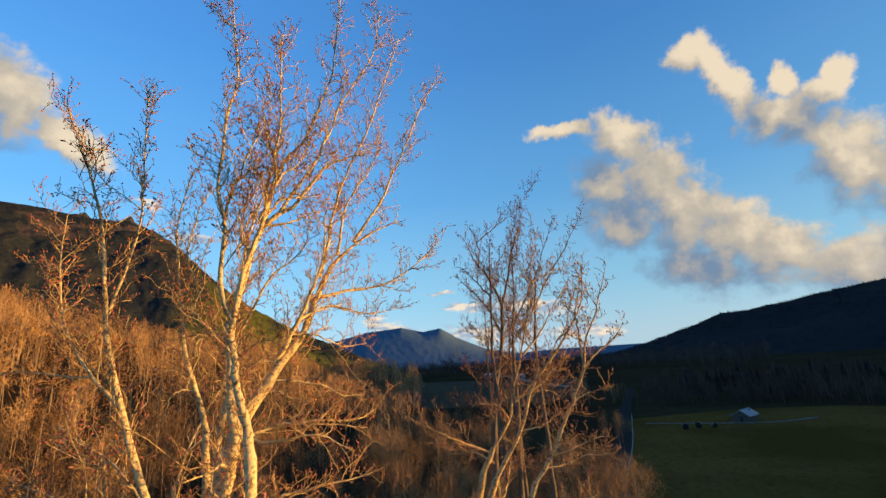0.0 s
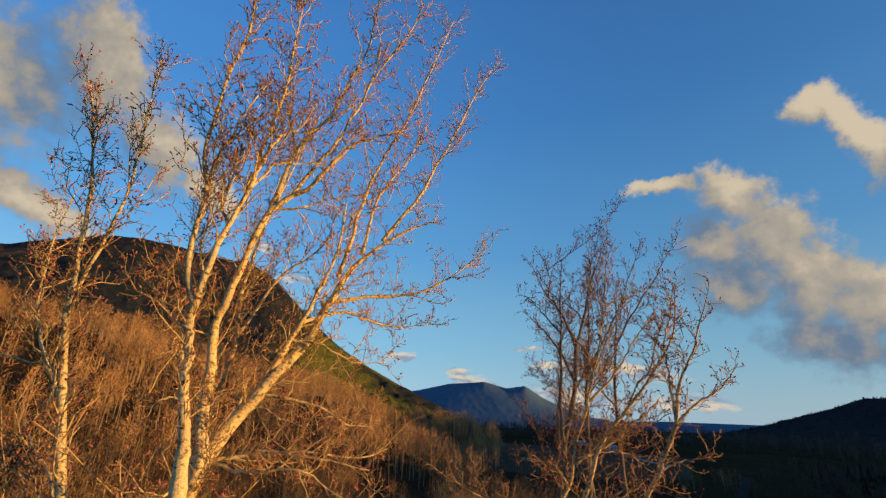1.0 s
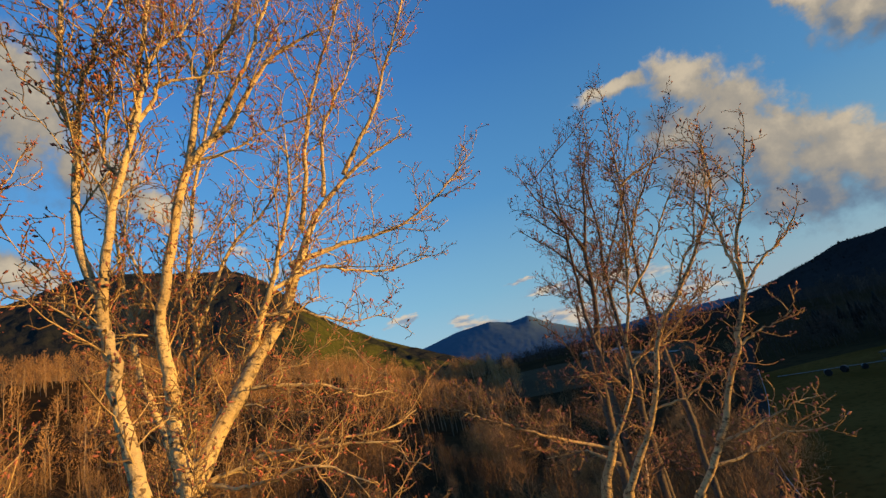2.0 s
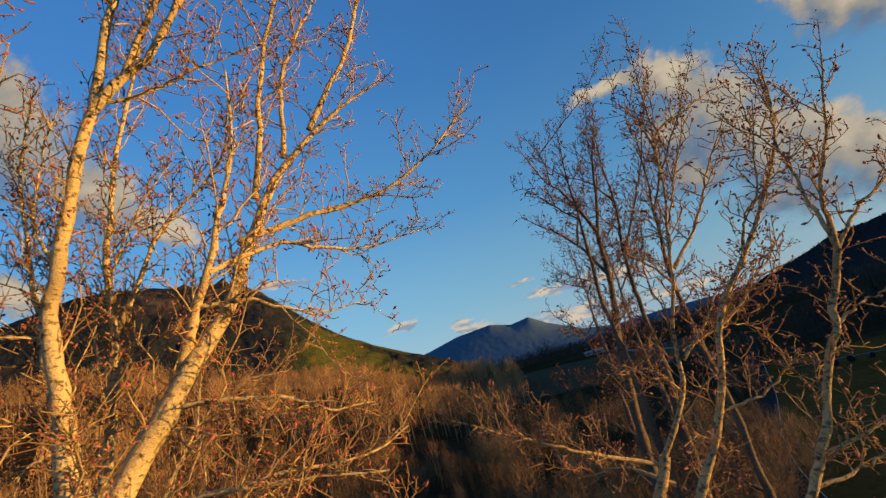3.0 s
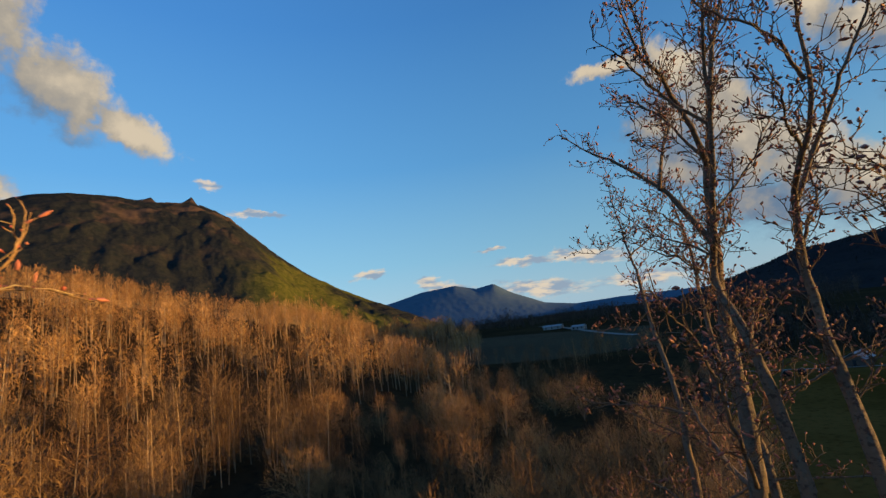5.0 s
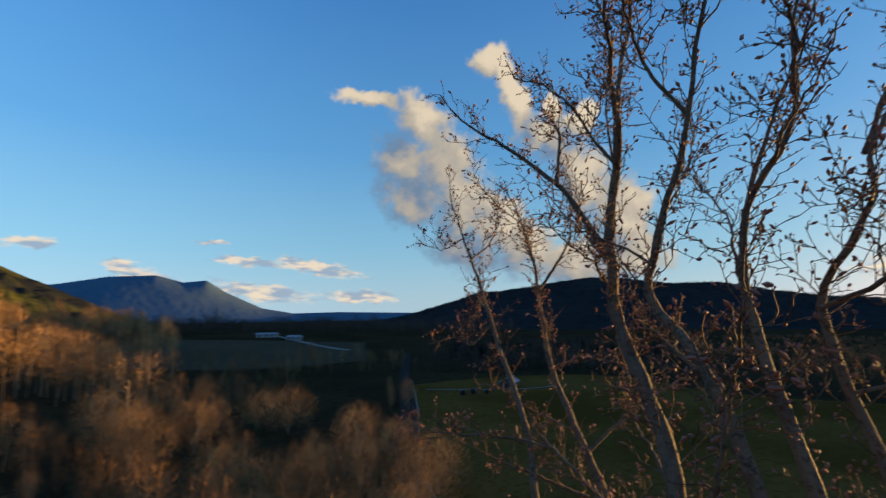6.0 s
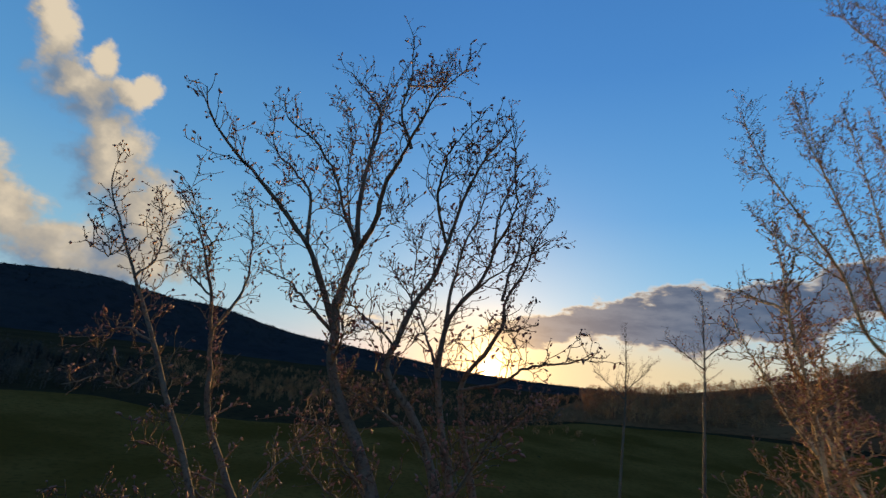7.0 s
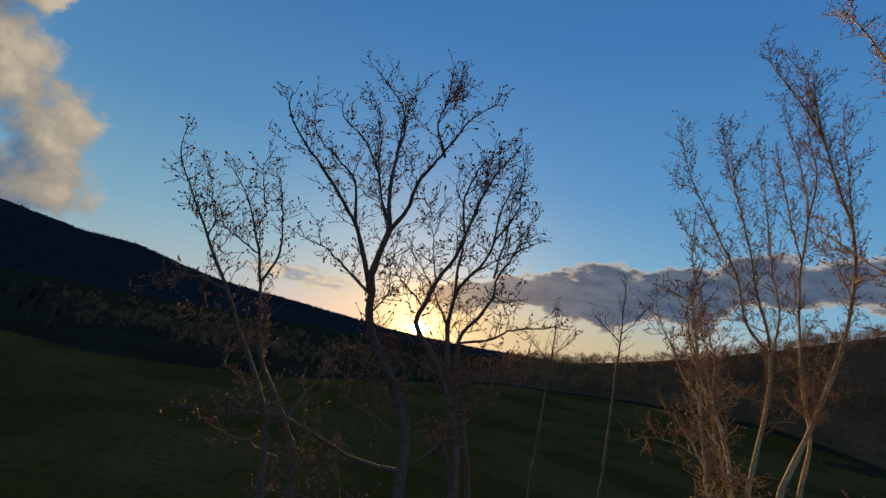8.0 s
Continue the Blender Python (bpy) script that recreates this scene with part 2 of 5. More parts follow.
def mountain_material():
    """Dark conifers with cloud shade put into their colour, warm bare rock in streaks near the top, green broadleaf
    growth left lighter on the flank that falls to the valley.
    """
    m, gr, shader, where = material("mountain_side", 0.95)
    big, mid, small = gr.noise(where, 0.0022, 5.0), gr.noise(gr.vec("MULTIPLY", where, (1.0, 1.0, 0.7)), 0.0048, 6.0, 0.6), gr.noise(where, 0.05, 5.0, 0.7)
    xyz = gr.node("ShaderNodeSeparateXYZ")
    gr.put(xyz.inputs[0], where)
    side = gr.math("DIVIDE", xyz.outputs[0], xyz.outputs[1])
    # Conifer tones lowered: cloud shade over the face is part of this colour.
    col = gr.mix(gr.ramp(small, 0.35, 0.65), (0.016, 0.021, 0.022), (0.029, 0.031, 0.028))
    rock = gr.math("MULTIPLY", gr.ramp(mid, 0.50, 0.66), gr.ramp(xyz.outputs[2], 300, 520))
    col = gr.mix(gr.math("MULTIPLY", rock, 0.7), col, (0.135, 0.085, 0.052))
    leafy = gr.math("MULTIPLY", gr.math("MULTIPLY", gr.ramp(big, 0.42, 0.56), gr.ramp(side, -0.66, -0.50)), gr.ramp(xyz.outputs[2], 540, 330))
    col = gr.mix(gr.math("MULTIPLY", leafy, 0.85), col, gr.mix(gr.ramp(small, 0.4, 0.6), (0.065, 0.075, 0.014), (0.110, 0.105, 0.022)))
    gr.put(shader.inputs["Base Color"], col)
    bumped(gr, shader, gr.math("ADD", small, gr.math("MULTIPLY", mid, 2.0)), 0.55, 14.0)
    return m


ROCKY = mountain_material()
# The blue haze of distance is put into this base colour.
DISTANT = mottled("haze_blue_mountain", (0.070, 0.120, 0.165), (0.076, 0.126, 0.172), (0.090, 0.138, 0.180), 0.002, 0.012, 0.95, 0.12, 8.0)
ASPHALT = mottled("asphalt", (0.040, 0.034, 0.028), (0.048, 0.041, 0.034), (0.030, 0.026, 0.022), 0.4, 6.0, 0.95)
GRAVEL = mottled("gravel", (0.20, 0.19, 0.165), (0.25, 0.235, 0.20), (0.16, 0.145, 0.13), 0.3, 5.0, 0.95)
LINE = mottled("road_paint", (0.5, 0.5, 0.48), (0.42, 0.42, 0.4), (0.3, 0.3, 0.29), 1.0, 9.0, 0.9)


# ---------------------------------------------------------------- mesh helpers
def mesh_of(name, verts, faces):
    """A mesh from an (n, 3) array and an (m, k) array of equal-sided faces."""
    verts, faces = np.asarray(verts, float).reshape(-1, 3), np.asarray(faces, int)
    me = bpy.data.meshes.new(name)
    k = faces.shape[1]
    me.vertices.add(len(verts))
    me.vertices.foreach_set("co", verts.ravel())
    me.loops.add(faces.size)
    me.loops.foreach_set("vertex_index", faces.ravel())
    me.polygons.add(len(faces))
    me.polygons.foreach_set("loop_start", np.arange(0, faces.size, k))
    me.polygons.foreach_set("loop_total", np.full(len(faces), k))
    me.update(calc_edges=True)
    me.validate()
    return me


def smooth(me):
    me.polygons.foreach_set("use_smooth", np.ones(len(me.polygons), bool))
    return me


def tubes(points, radii, sides):
    """Tapered tubes along strands: points (m, n, 3), radii (m, n)."""
    points, radii = np.asarray(points, float), np.asarray(radii, float)
    m, n, _ = points.shape
    way = np.gradient(points, axis=1)
    way /= np.linalg.norm(way, axis=2, keepdims=True) + 1e-9
    mean = way.mean(axis=1)
    ref = np.where(np.abs(mean[:, 2:3]) < 0.9, np.array([[0, 0, 1.0]]), np.array([[1.0, 0, 0]]))[:, None, :]
    a = np.cross(way, ref)
    a /= np.linalg.norm(a, axis=2, keepdims=True) + 1e-9
    b = np.cross(way, a)
    turn = np.linspace(0, 2 * np.pi, sides, endpoint=False)
    ring = a[:, :, None, :] * np.cos(turn)[None, None, :, None] + b[:, :, None, :] * np.sin(turn)[None, None, :, None]
    verts = points[:, :, None, :] + ring * radii[:, :, None, None]
    i = np.arange(m)[:, None, None] * n * sides
    j = np.arange(n - 1)[None, :, None] * sides
    s, s2 = np.arange(sides)[None, None, :], (np.arange(sides)[None, None, :] + 1) % sides
    faces = np.stack([i + j + s, i + j + s2, i + j + sides + s2, i + j + sides + s], -1).reshape(-1, 4)
    return verts.reshape(-1, 3), faces


def cones(start, end, radius):
    """Pointed three-sided strands as triangles."""
    way = end - start
    way = way / (np.linalg.norm(way, axis=1, keepdims=True) + 1e-9)
    ref = np.where(np.abs(way[:, 2:3]) < 0.9, np.array([[0, 0, 1.0]]), np.array([[1.0, 0, 0]]))
    a = np.cross(way, ref)
    a /= np.linalg.norm(a, axis=1, keepdims=True) + 1e-9
    b = np.cross(way, a)
    ring = [start + radius[:, None] * (a * math.cos(t) + b * math.sin(t)) for t in (0, 2.094, 4.189)]
    v = np.stack(ring + [end], 1).reshape(-1, 3)
    i = np.arange(len(start))[:, None] * 4
    f = np.stack([i + (0, 1, 3), i + (1, 2, 3), i + (2, 0, 3)], 1).reshape(-1, 3)
    return v, f


def stacked(pieces):
    verts, faces, start = [], [], 0
    for v, f in pieces:
        verts.append(v)
        faces.append(f + start)
        start += len(v)
    return np.vstack(verts), np.vstack(faces)


def part(name, me, mat, parent, label=""):
    ob = new(name, me)
    me.materials.append(mat)
    ob.parent = parent
    return tagged(ob, label)


def box(name, centre, size, mat, parent, label="", bevel=0.0, turn=None):
    bm = bmesh.new()
    bmesh.ops.create_cube(bm, size=1.0)
    bmesh.ops.scale(bm, vec=size, verts=bm.verts)
    if bevel:
        bmesh.ops.bevel(bm, geom=bm.edges[:], offset=bevel, segments=1, affect="EDGES")
    if turn is not None:
        bmesh.ops.transform(bm, matrix=turn, verts=bm.verts)
    bmesh.ops.translate(bm, vec=centre, verts=bm.verts)
    me = bpy.data.meshes.new(name)
    bm.to_mesh(me)
    bm.free()
    return part(name, me, mat, parent, label)


def curve_points(control, count):
    """A smooth line through a few control points."""
    c = np.asarray(control, float)
    c = np.vstack([2 * c[0] - c[1], c, 2 * c[-1] - c[-2]])
    spans = len(c) - 3
    out = []
    for u in np.linspace(0, spans - 1e-6, count):
        i = int(u)
        t = u - i
        p0, p1, p2, p3 = c[i:i + 4]
        out.append(0.5 * (2 * p1 + (p2 - p0) * t + (2 * p0 - 5 * p1 + 4 * p2 - p3) * t ** 2 + (3 * p1 - p0 - 3 * p2 + p3) * t ** 3))
    return np.array(out)


# ---------------------------------------------------------------- land
HUB = (-2.0, 8.0)


def rise(az, table):
    keys, values = zip(*table)
    return np.interp(az, keys, values)


# Skyline as (degrees right of +y, degrees of elevation).
WOODS_LINE = ((-180, 6), (-150, 6.5), (-90, 8), (-60, 10.4), (-52, 9.8), (-44, 8.6), (-38, 7.3), (-32, 6.0), (-25, 4.5), (-19, 2.6), (-14, 0.6), (-9, -2.0), (0, -3.4), (180, -3.4))
BROWN_LINE = ((-180, 6), (85, -4), (92, -2.0), (100, -0.2), (106, 0.7), (114, 2.4), (121, 4.3), (126, 5.9), (131, 7.6), (136, 9.0), (146, 9.6), (160, 7), (180, 6))
MOUNTAIN_LINE = ((-85, 6), (-70, 9.5), (-60, 12.8), (-54, 15.0), (-50, 16.6), (-47, 17.0), (-43, 16.9), (-41, 16.4), (-39.8, 16.9), (-39.2, 15.9), (-38.2, 16.2), (-37.2, 15.9), (-36.5, 16.5), (-35.9, 17.0), (-35.3, 15.9), (-35.0, 16.0),
                 (-33, 14.9), (-29, 11.9), (-25, 8.6), (-21, 6.2), (-18, 4.8), (-15.5, 3.5), (-12, 2.0), (-7, -0.5))
DISTANT_LINE = ((-24, 2.0), (-14, 3.6), (-10.4, 4.4), (-6.2, 4.7), (-3.6, 4.0), (-1.4, 4.3), (0.6, 3.0), (4.5, 1.2), (8, 0.6), (13, 0.7), (18, 0.6), (28, 0.4))
RIDGE_LINE = ((14, -1.0), (18, -0.2), (21.4, 0.4), (25.6, 1.6), (27.2, 2.0), (30.2, 3.1), (33.4, 3.1), (38.3, 3.9), (43, 4.4), (46, 4.4), (49, 3.9), (52.5, 3.4), (56.6, 3.4), (61, 2.4), (66, 1.6),
              (70, 1.3), (76, 0.9), (81, 0.5), (85, 0.1), (88, 0.0), (97, 0.0), (104, 0.25), (112, 0.9), (122, 0.7), (140, 0.4))


def step(x, a, b):
    t = np.clip((x - a) / (b - a), 0, 1)
    return t * t * (3 - 2 * t)


def ground_height(x, y):
    """Valley floor, with the wooded slope and the brown hill rising from it."""
    dx, dy = x - HUB[0], y - HUB[1]
    r, a = np.hypot(dx, dy), np.degrees(np.arctan2(dx, dy))
    woods = np.maximum(21 + 330 * np.tan(np.radians(rise(a, WOODS_LINE))) - 13, 0) * step(r, 60, 330) * (1 - 0.9 * step(r, 420, 900))
    brown = np.maximum(21 + 420 * np.tan(np.radians(rise(a, BROWN_LINE))) - 5, 0) * step(r, 190, 420) * (1 - 0.9 * step(r, 520, 1000))
    return np.maximum(woods, brown)


def polar_sheet(name, az0, az1, n_az, radii, height):
    a = np.radians(np.linspace(az0, az1, n_az))
    aa, rr = np.meshgrid(a, np.asarray(radii, float), indexing="ij")
    x, y = HUB[0] + rr * np.sin(aa), HUB[1] + rr * np.cos(aa)
    z = height(np.degrees(aa), rr, x, y)
    n = len(radii)
    i, j = np.meshgrid(np.arange(n_az - 1), np.arange(n - 1), indexing="ij")
    f = np.stack([i * n + j, i * n + j + 1, (i + 1) * n + j + 1, (i + 1) * n + j], -1).reshape(-1, 4)[:, ::-1]
    return smooth(mesh_of(name, np.stack([x, y, z], -1), f))


def rough_noise(x, y, scale, seed, octaves=4):
    """Smooth value noise on arrays."""
    out, amp = np.zeros_like(x), 1.0
    for o in range(octaves):
        rng = np.random.RandomState(seed + o)
        grid = rng.rand(257, 257) - 0.5
        u, v = np.minimum((x / scale) % 256, 255.999), np.minimum((y / scale) % 256, 255.999)
        i, j = u.astype(int), v.astype(int)
        fu, fv = u - i, v - j
        fu, fv = fu * fu * (3 - 2 * fu), fv * fv * (3 - 2 * fv)
        out += amp * (grid[i, j] * (1 - fu) * (1 - fv) + grid[i + 1, j] * fu * (1 - fv) + grid[i, j + 1] * (1 - fu) * fv + grid[i + 1, j + 1] * fu * fv)
        amp, scale = amp * 0.5, scale * 0.5
    return out


radii_ground = np.concatenate([[0.01], np.geomspace(4, 4900, 90)])
ground = new("ground", polar_sheet("ground", -180, 180, 361, radii_ground,
                                   lambda a, r, x, y: ground_height(x, y) + rough_noise(x, y, 60, 5) * np.clip(r / 300, 0, 1) * 1.2))
ground.data.materials.append(FLOOR)
tagged(ground, "brown leaf-strewn valley floor and wooded slope", "ground", kind="structure")


def ridge_sheet(name, line, distance, toe, back, n_az, seed, bumps, mat, label, n_r=40, cover_height=0.0, spurs=()):
    a0, a1 = line[0][0], line[-1][0]

    def height(a, r, x, y):
        blunt = sum(rise(a + d, line) for d in np.linspace(-4, 4, 17)) / 17
        near_crest = step(r, distance * 0.86, distance * 0.965)
        top = 21 - cover_height + distance * np.tan(np.radians(rise(a, line) * near_crest + blunt * (1 - near_crest)))
        up = np.where(r < distance, step(r, toe, distance) ** 0.8, 1 - 0.7 * step(r, distance, back))
        gully = np.abs(rough_noise(x, y, bumps * 5, seed, 4)) * 2.4 - 0.5
        worn = gully * bumps * np.clip(up * (1.02 - up) * 4.5, 0.0, 1) * np.clip(top / (6 * bumps), 0.05, 1)
        crest = rough_noise(x, y, bumps * 0.9, seed + 9, 5) * bumps * 0.14 * up
        for az_low, az_high, size, width in spurs:
            middle = az_low + (az_high - az_low) * up
            worn = worn + size * np.exp(-((a - middle) / width) ** 2) * np.clip(4 * up * (1 - up), 0, 1) ** 0.7
        return (top + 10) * up - 10 + worn + crest

    near = np.linspace(toe, distance, n_r)
    far = np.linspace(distance, back, 8)[1:]
    ob = new(name, polar_sheet(name, a0, a1, n_az, np.concatenate([near, far]), height))
    ob.data.materials.append(mat)
    return tagged(ob, label, "mountain", kind="structure"), height


ridge_sheet("mountain", MOUNTAIN_LINE, 2600, 1100, 3300, 520, 25, 17, ROCKY, "steep dark forested mountain with rocky summit spurs", 90,
            spurs=((-26, -34, 70, 4.5),))
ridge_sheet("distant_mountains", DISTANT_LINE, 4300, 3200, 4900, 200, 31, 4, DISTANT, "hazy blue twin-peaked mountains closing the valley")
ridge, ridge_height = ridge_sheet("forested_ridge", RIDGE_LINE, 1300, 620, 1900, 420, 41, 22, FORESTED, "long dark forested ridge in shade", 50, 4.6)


def drape(name, az_r, mat, label, category, lift):
    """A patch of ground between two lines given as (degrees, near, far)."""
    a, near, far = (np.array(v, float) for v in zip(*az_r))
    fine_a = np.linspace(a[0], a[-1], 120)
    t = np.linspace(0, 1, 60)
    rr = np.interp(fine_a, a, near)[:, None] * (1 - t) + np.interp(fine_a, a, far)[:, None] * t
    aa = np.radians(fine_a)[:, None] + 0 * rr
    x, y = HUB[0] + rr * np.sin(aa), HUB[1] + rr * np.cos(aa)
    z = ground_height(x, y) + rough_noise(x, y, 60, 5) * np.clip(rr / 300, 0, 1) * 1.2 + lift
    i, j = np.meshgrid(np.arange(119), np.arange(59), indexing="ij")
    f = np.stack([i * 60 + j, (i + 1) * 60 + j, (i + 1) * 60 + j + 1, i * 60 + j + 1], -1).reshape(-1, 4)[:, ::-1]
    ob = new(name, smooth(mesh_of(name, np.stack([x, y, z], -1), f)))
    ob.data.materials.append(mat)
    return tagged(ob, label, category, kind="structure")


drape("meadow", ((20, 9, 150), (30, 6, 165), (40, 5, 175), (46, 5, 172), (52, 5, 150), (60, 5, 145), (72, 5, 150), (85, 5, 190), (98, 5, 260), (112, 5, 265), (126, 5, 250), (140, 6, 215), (152, 8, 160)),
      GRASS, "olive-green mown meadow in evening shade", "meadow", 0.25)


def ribbon(name, centre, width, mat, label, category, lift):
    c = curve_points([(x, y, 0) for x, y in centre], 60)
    way = np.gradient(c, axis=0)
    way /= np.linalg.norm(way, axis=1, keepdims=True)
    side = np.stack([-way[:, 1], way[:, 0], 0 * way[:, 0]], 1) * width / 2
    verts = []
    for s in (-1, 1):
        p = c + side * s
        r = np.hypot(p[:, 0] - HUB[0], p[:, 1] - HUB[1])
        p[:, 2] = ground_height(p[:, 0], p[:, 1]) + rough_noise(p[:, 0], p[:, 1], 60, 5) * np.clip(r / 300, 0, 1) * 1.2 + lift
        verts.append(p)
    v = np.concatenate(verts)
    i = np.arange(59)
    f = np.stack([i, i + 60, i + 61, i + 1], -1)[:, ::-1]
    ob = new(name, mesh_of(name, v, f))
    ob.data.materials.append(mat)
    return tagged(ob, label, category, kind="structure")


drape("far_field", ((-9, 240, 330), (-4, 225, 345), (4, 215, 340), (10, 215, 335), (16, 230, 330)),
      mottled("dry_pasture", (0.074, 0.056, 0.034), (0.088, 0.066, 0.038), (0.056, 0.042, 0.027), 0.02, 0.4, 0.95, 0.3, 0.2), "brownish pasture beyond the woods", "field", 0.3)
ribbon("road", ((15, 22), (16, 45), (21.5, 74), (37, 114), (54, 160), (90, 250)), 3.8, ASPHALT, "narrow grey asphalt road beside the meadow", "road", 0.45)
ribbon("road_line", ((16.6, 22), (17.7, 44.6), (23.2, 73.2), (39.1, 113.2), (56.1, 159.2)), 0.10, LINE, "white painted edge line along the road", "road line", 0.50)
ribbon("gravel_drive", ((52, 138), (62, 133), (72, 128), (82, 125), (92, 127)), 0.8, GRAVEL, "pale gravel drive looping by the cabin", "track", 0.42)

ribbon("farm_lane", ((24, 420), (40, 365), (56, 310), (66, 280)), 5.0, GRAVEL, "pale gravel lane across the far fields", "track", 0.6)

drape("hill_slope", ((96, 262, 330), (104, 268, 450), (114, 268, 470), (126, 256, 480), (140, 220, 480), (158, 170, 470)),
      mottled("russet_litter", (0.13, 0.056, 0.024), (0.18, 0.080, 0.034), (0.08, 0.036, 0.017), 0.02, 0.3, 0.95, 0.6, 0.6), "russet scrub-covered slope beyond the meadow", "hillside", 0.3)


def height_at(x, y):
    x, y = np.array([float(x)]), np.array([float(y)])
    r = np.hypot(x - HUB[0], y - HUB[1])
    return float((ground_height(x, y) + rough_noise(x, y, 60, 5) * np.clip(r / 300, 0, 1) * 1.2)[0])


# ---------------------------------------------------------------- woods
rng = np.random.RandomState(7)


def wood_tree(rng, height, branches, twigs, spread, thick=1.0, stems=1):
    """One bare tree: trunk or several stems, rising branches, and a haze of twigs filling an uneven crown."""
    z = np.linspace(0, 1, 3)
    pick = rng.randint(0, stems, branches)
    turn0, out = rng.uniform(0, 2 * np.pi, stems), (0.0 if stems == 1 else 0.28)
    lean = np.stack([np.cos(turn0), np.sin(turn0)], -1) * out * rng.uniform(0.4, 1.0, (stems, 1)) + rng.normal(0, 0.04, (stems, 2))
    tall = height * (1 if stems == 1 else rng.uniform(0.7, 0.95, stems)) * np.ones(stems)
    trunk = np.stack([lean[:, :1] * z * tall[:, None], lean[:, 1:] * z * tall[:, None], z * tall[:, None]], -1)
    wide = np.array([0.105, 0.072, 0.014]) * thick ** 0.3 * height / 12 * (1 if stems == 1 else 0.6)
    tv, tf = tubes(trunk, np.tile(wide, (stems, 1)), 3)
    u = rng.uniform(0.22 if stems == 1 else 0.08, 0.95, branches)
    start = np.stack([lean[pick, 0] * u * tall[pick], lean[pick, 1] * u * tall[pick], u * tall[pick]], -1)
    turn = rng.uniform(0, 2 * np.pi, branches)
    reach = height * spread * (0.3 + 0.7 * np.sin(np.pi * np.clip(u * 0.95, 0, 1))) * rng.uniform(0.5, 1.0, branches)
    lift = reach * rng.uniform(0.5, 1.4, branches)
    end = start + np.stack([np.cos(turn) * reach, np.sin(turn) * reach, lift], -1)
    r0 = 0.045 * thick * rng.uniform(0.7, 1.3, branches) * height / 12
    shell = rng.normal(0, 1, (twigs, 3))
    shell /= np.linalg.norm(shell, axis=1, keepdims=True)
    depth = rng.uniform(0.35, 1.0, (twigs, 1)) ** 0.6
    lobes = 1 + 0.25 * np.sin(3 * np.arctan2(shell[:, 1], shell[:, 0]) + turn0[0] * 5)[:, None]
    crown = np.array([spread * 1.3, spread * 1.3, 0.34 if stems == 1 else 0.40]) * height
    heart = np.array([lean[:, 0].mean() * height * 0.6, lean[:, 1].mean() * height * 0.6, height * (0.62 if stems == 1 else 0.5)])
    s2 = heart + shell * depth * crown * lobes
    e2 = s2 + (shell * rng.uniform(0.1, 0.6, (twigs, 1)) + rng.normal(0, 0.42, (twigs, 3)) + np.array([0, 0, 0.5])) * 1.05 * height / 12
    wide = 0.030 * thick * rng.uniform(0.6, 1.4, (twigs, 1)) * height / 12
    across = np.cross(e2 - s2, rng.normal(0, 1, (twigs, 3)))
    across *= wide / (np.linalg.norm(across, axis=1, keepdims=True) + 1e-9)
    blades = np.stack([s2 - across, s2 + across, e2], 1).reshape(-1, 3)
    return (tv, tf), stacked([cones(start, end, r0), (blades, np.arange(twigs * 3).reshape(-1, 3))])


def scattered(name, spots, templates, mat, trunk_mat, label, category):
    """Many trees as two meshes: the trunks and the branches."""
    for which, material_used, word in ((1, mat, name), (0, trunk_mat, name + "_trunks")):
        verts, faces, start = [], [], 0
        for n, (x, y, s) in enumerate(spots):
            v, f = templates[n % len(templates)][which]
            a = (n * 2.399) % (2 * np.pi)
            c, q = np.cos(a), np.sin(a)
            w = np.stack([(v[:, 0] * c - v[:, 1] * q) * s + x, (v[:, 0] * q + v[:, 1] * c) * s + y, v[:, 2] * s], -1)
            w[:, 2] += HEIGHTS[name][n] - 0.2
            verts.append(w)
            faces.append(f + start)
            start += len(v)
        ob = new(word, mesh_of(word, np.vstack(verts), np.vstack(faces)))
        ob.data.materials.append(material_used)
        tagged(ob, label if which else "pale slender trunks of " + label, category, kind="stuff")


HEIGHTS = {}


def spots_in(rng, count, az0, az1, r0, r1, s0, s1, name, power=1.0, gap=-0.22, open_from=999):
    a = np.radians(rng.uniform(az0, az1, count))
    r = r0 + (r1 - r0) * rng.uniform(0, 1, count) ** power
    x, y = HUB[0] + r * np.sin(a), HUB[1] + r * np.cos(a)
    clump = rough_noise(x, y, 30, 77, 3)
    keep = clump > gap + 0.6 * (np.degrees(a) > open_from)
    x, y, r, clump = x[keep], y[keep], r[keep], clump[keep]
    s = rng.uniform(s0, s1, len(x)) * (1 + 0.7 * clump)
    z = ground_height(x, y) + rough_noise(x, y, 60, 5) * np.clip(r / 300, 0, 1) * 1.2
    HEIGHTS[name] = z
    return list(zip(x, y, s))


near_templates = [wood_tree(rng, 14.0, 36, 430, 0.13, 0.8) if i % 2 else wood_tree(rng, 9.0, 34, 900, 0.30, 0.9, 6) for i in range(12)]
far_templates = [wood_tree(rng, 13.0, 6, 170, 0.135, 1.9) if i % 3 != 2 else wood_tree(rng, 9, 6, 170, 0.27, 2.0, 3) for i in range(12)]
russet_templates = [wood_tree(rng, 9, 4, 70, 0.30, 7.0, 3) if i % 3 else wood_tree(rng, 11, 4, 70, 0.22, 7.0) for i in range(8)]
belt_templates = [wood_tree(rng, 12, 5, 64, 0.22, 4.2) if i % 2 else wood_tree(rng, 9, 5, 64, 0.28, 4.2, 3) for i in range(8)]
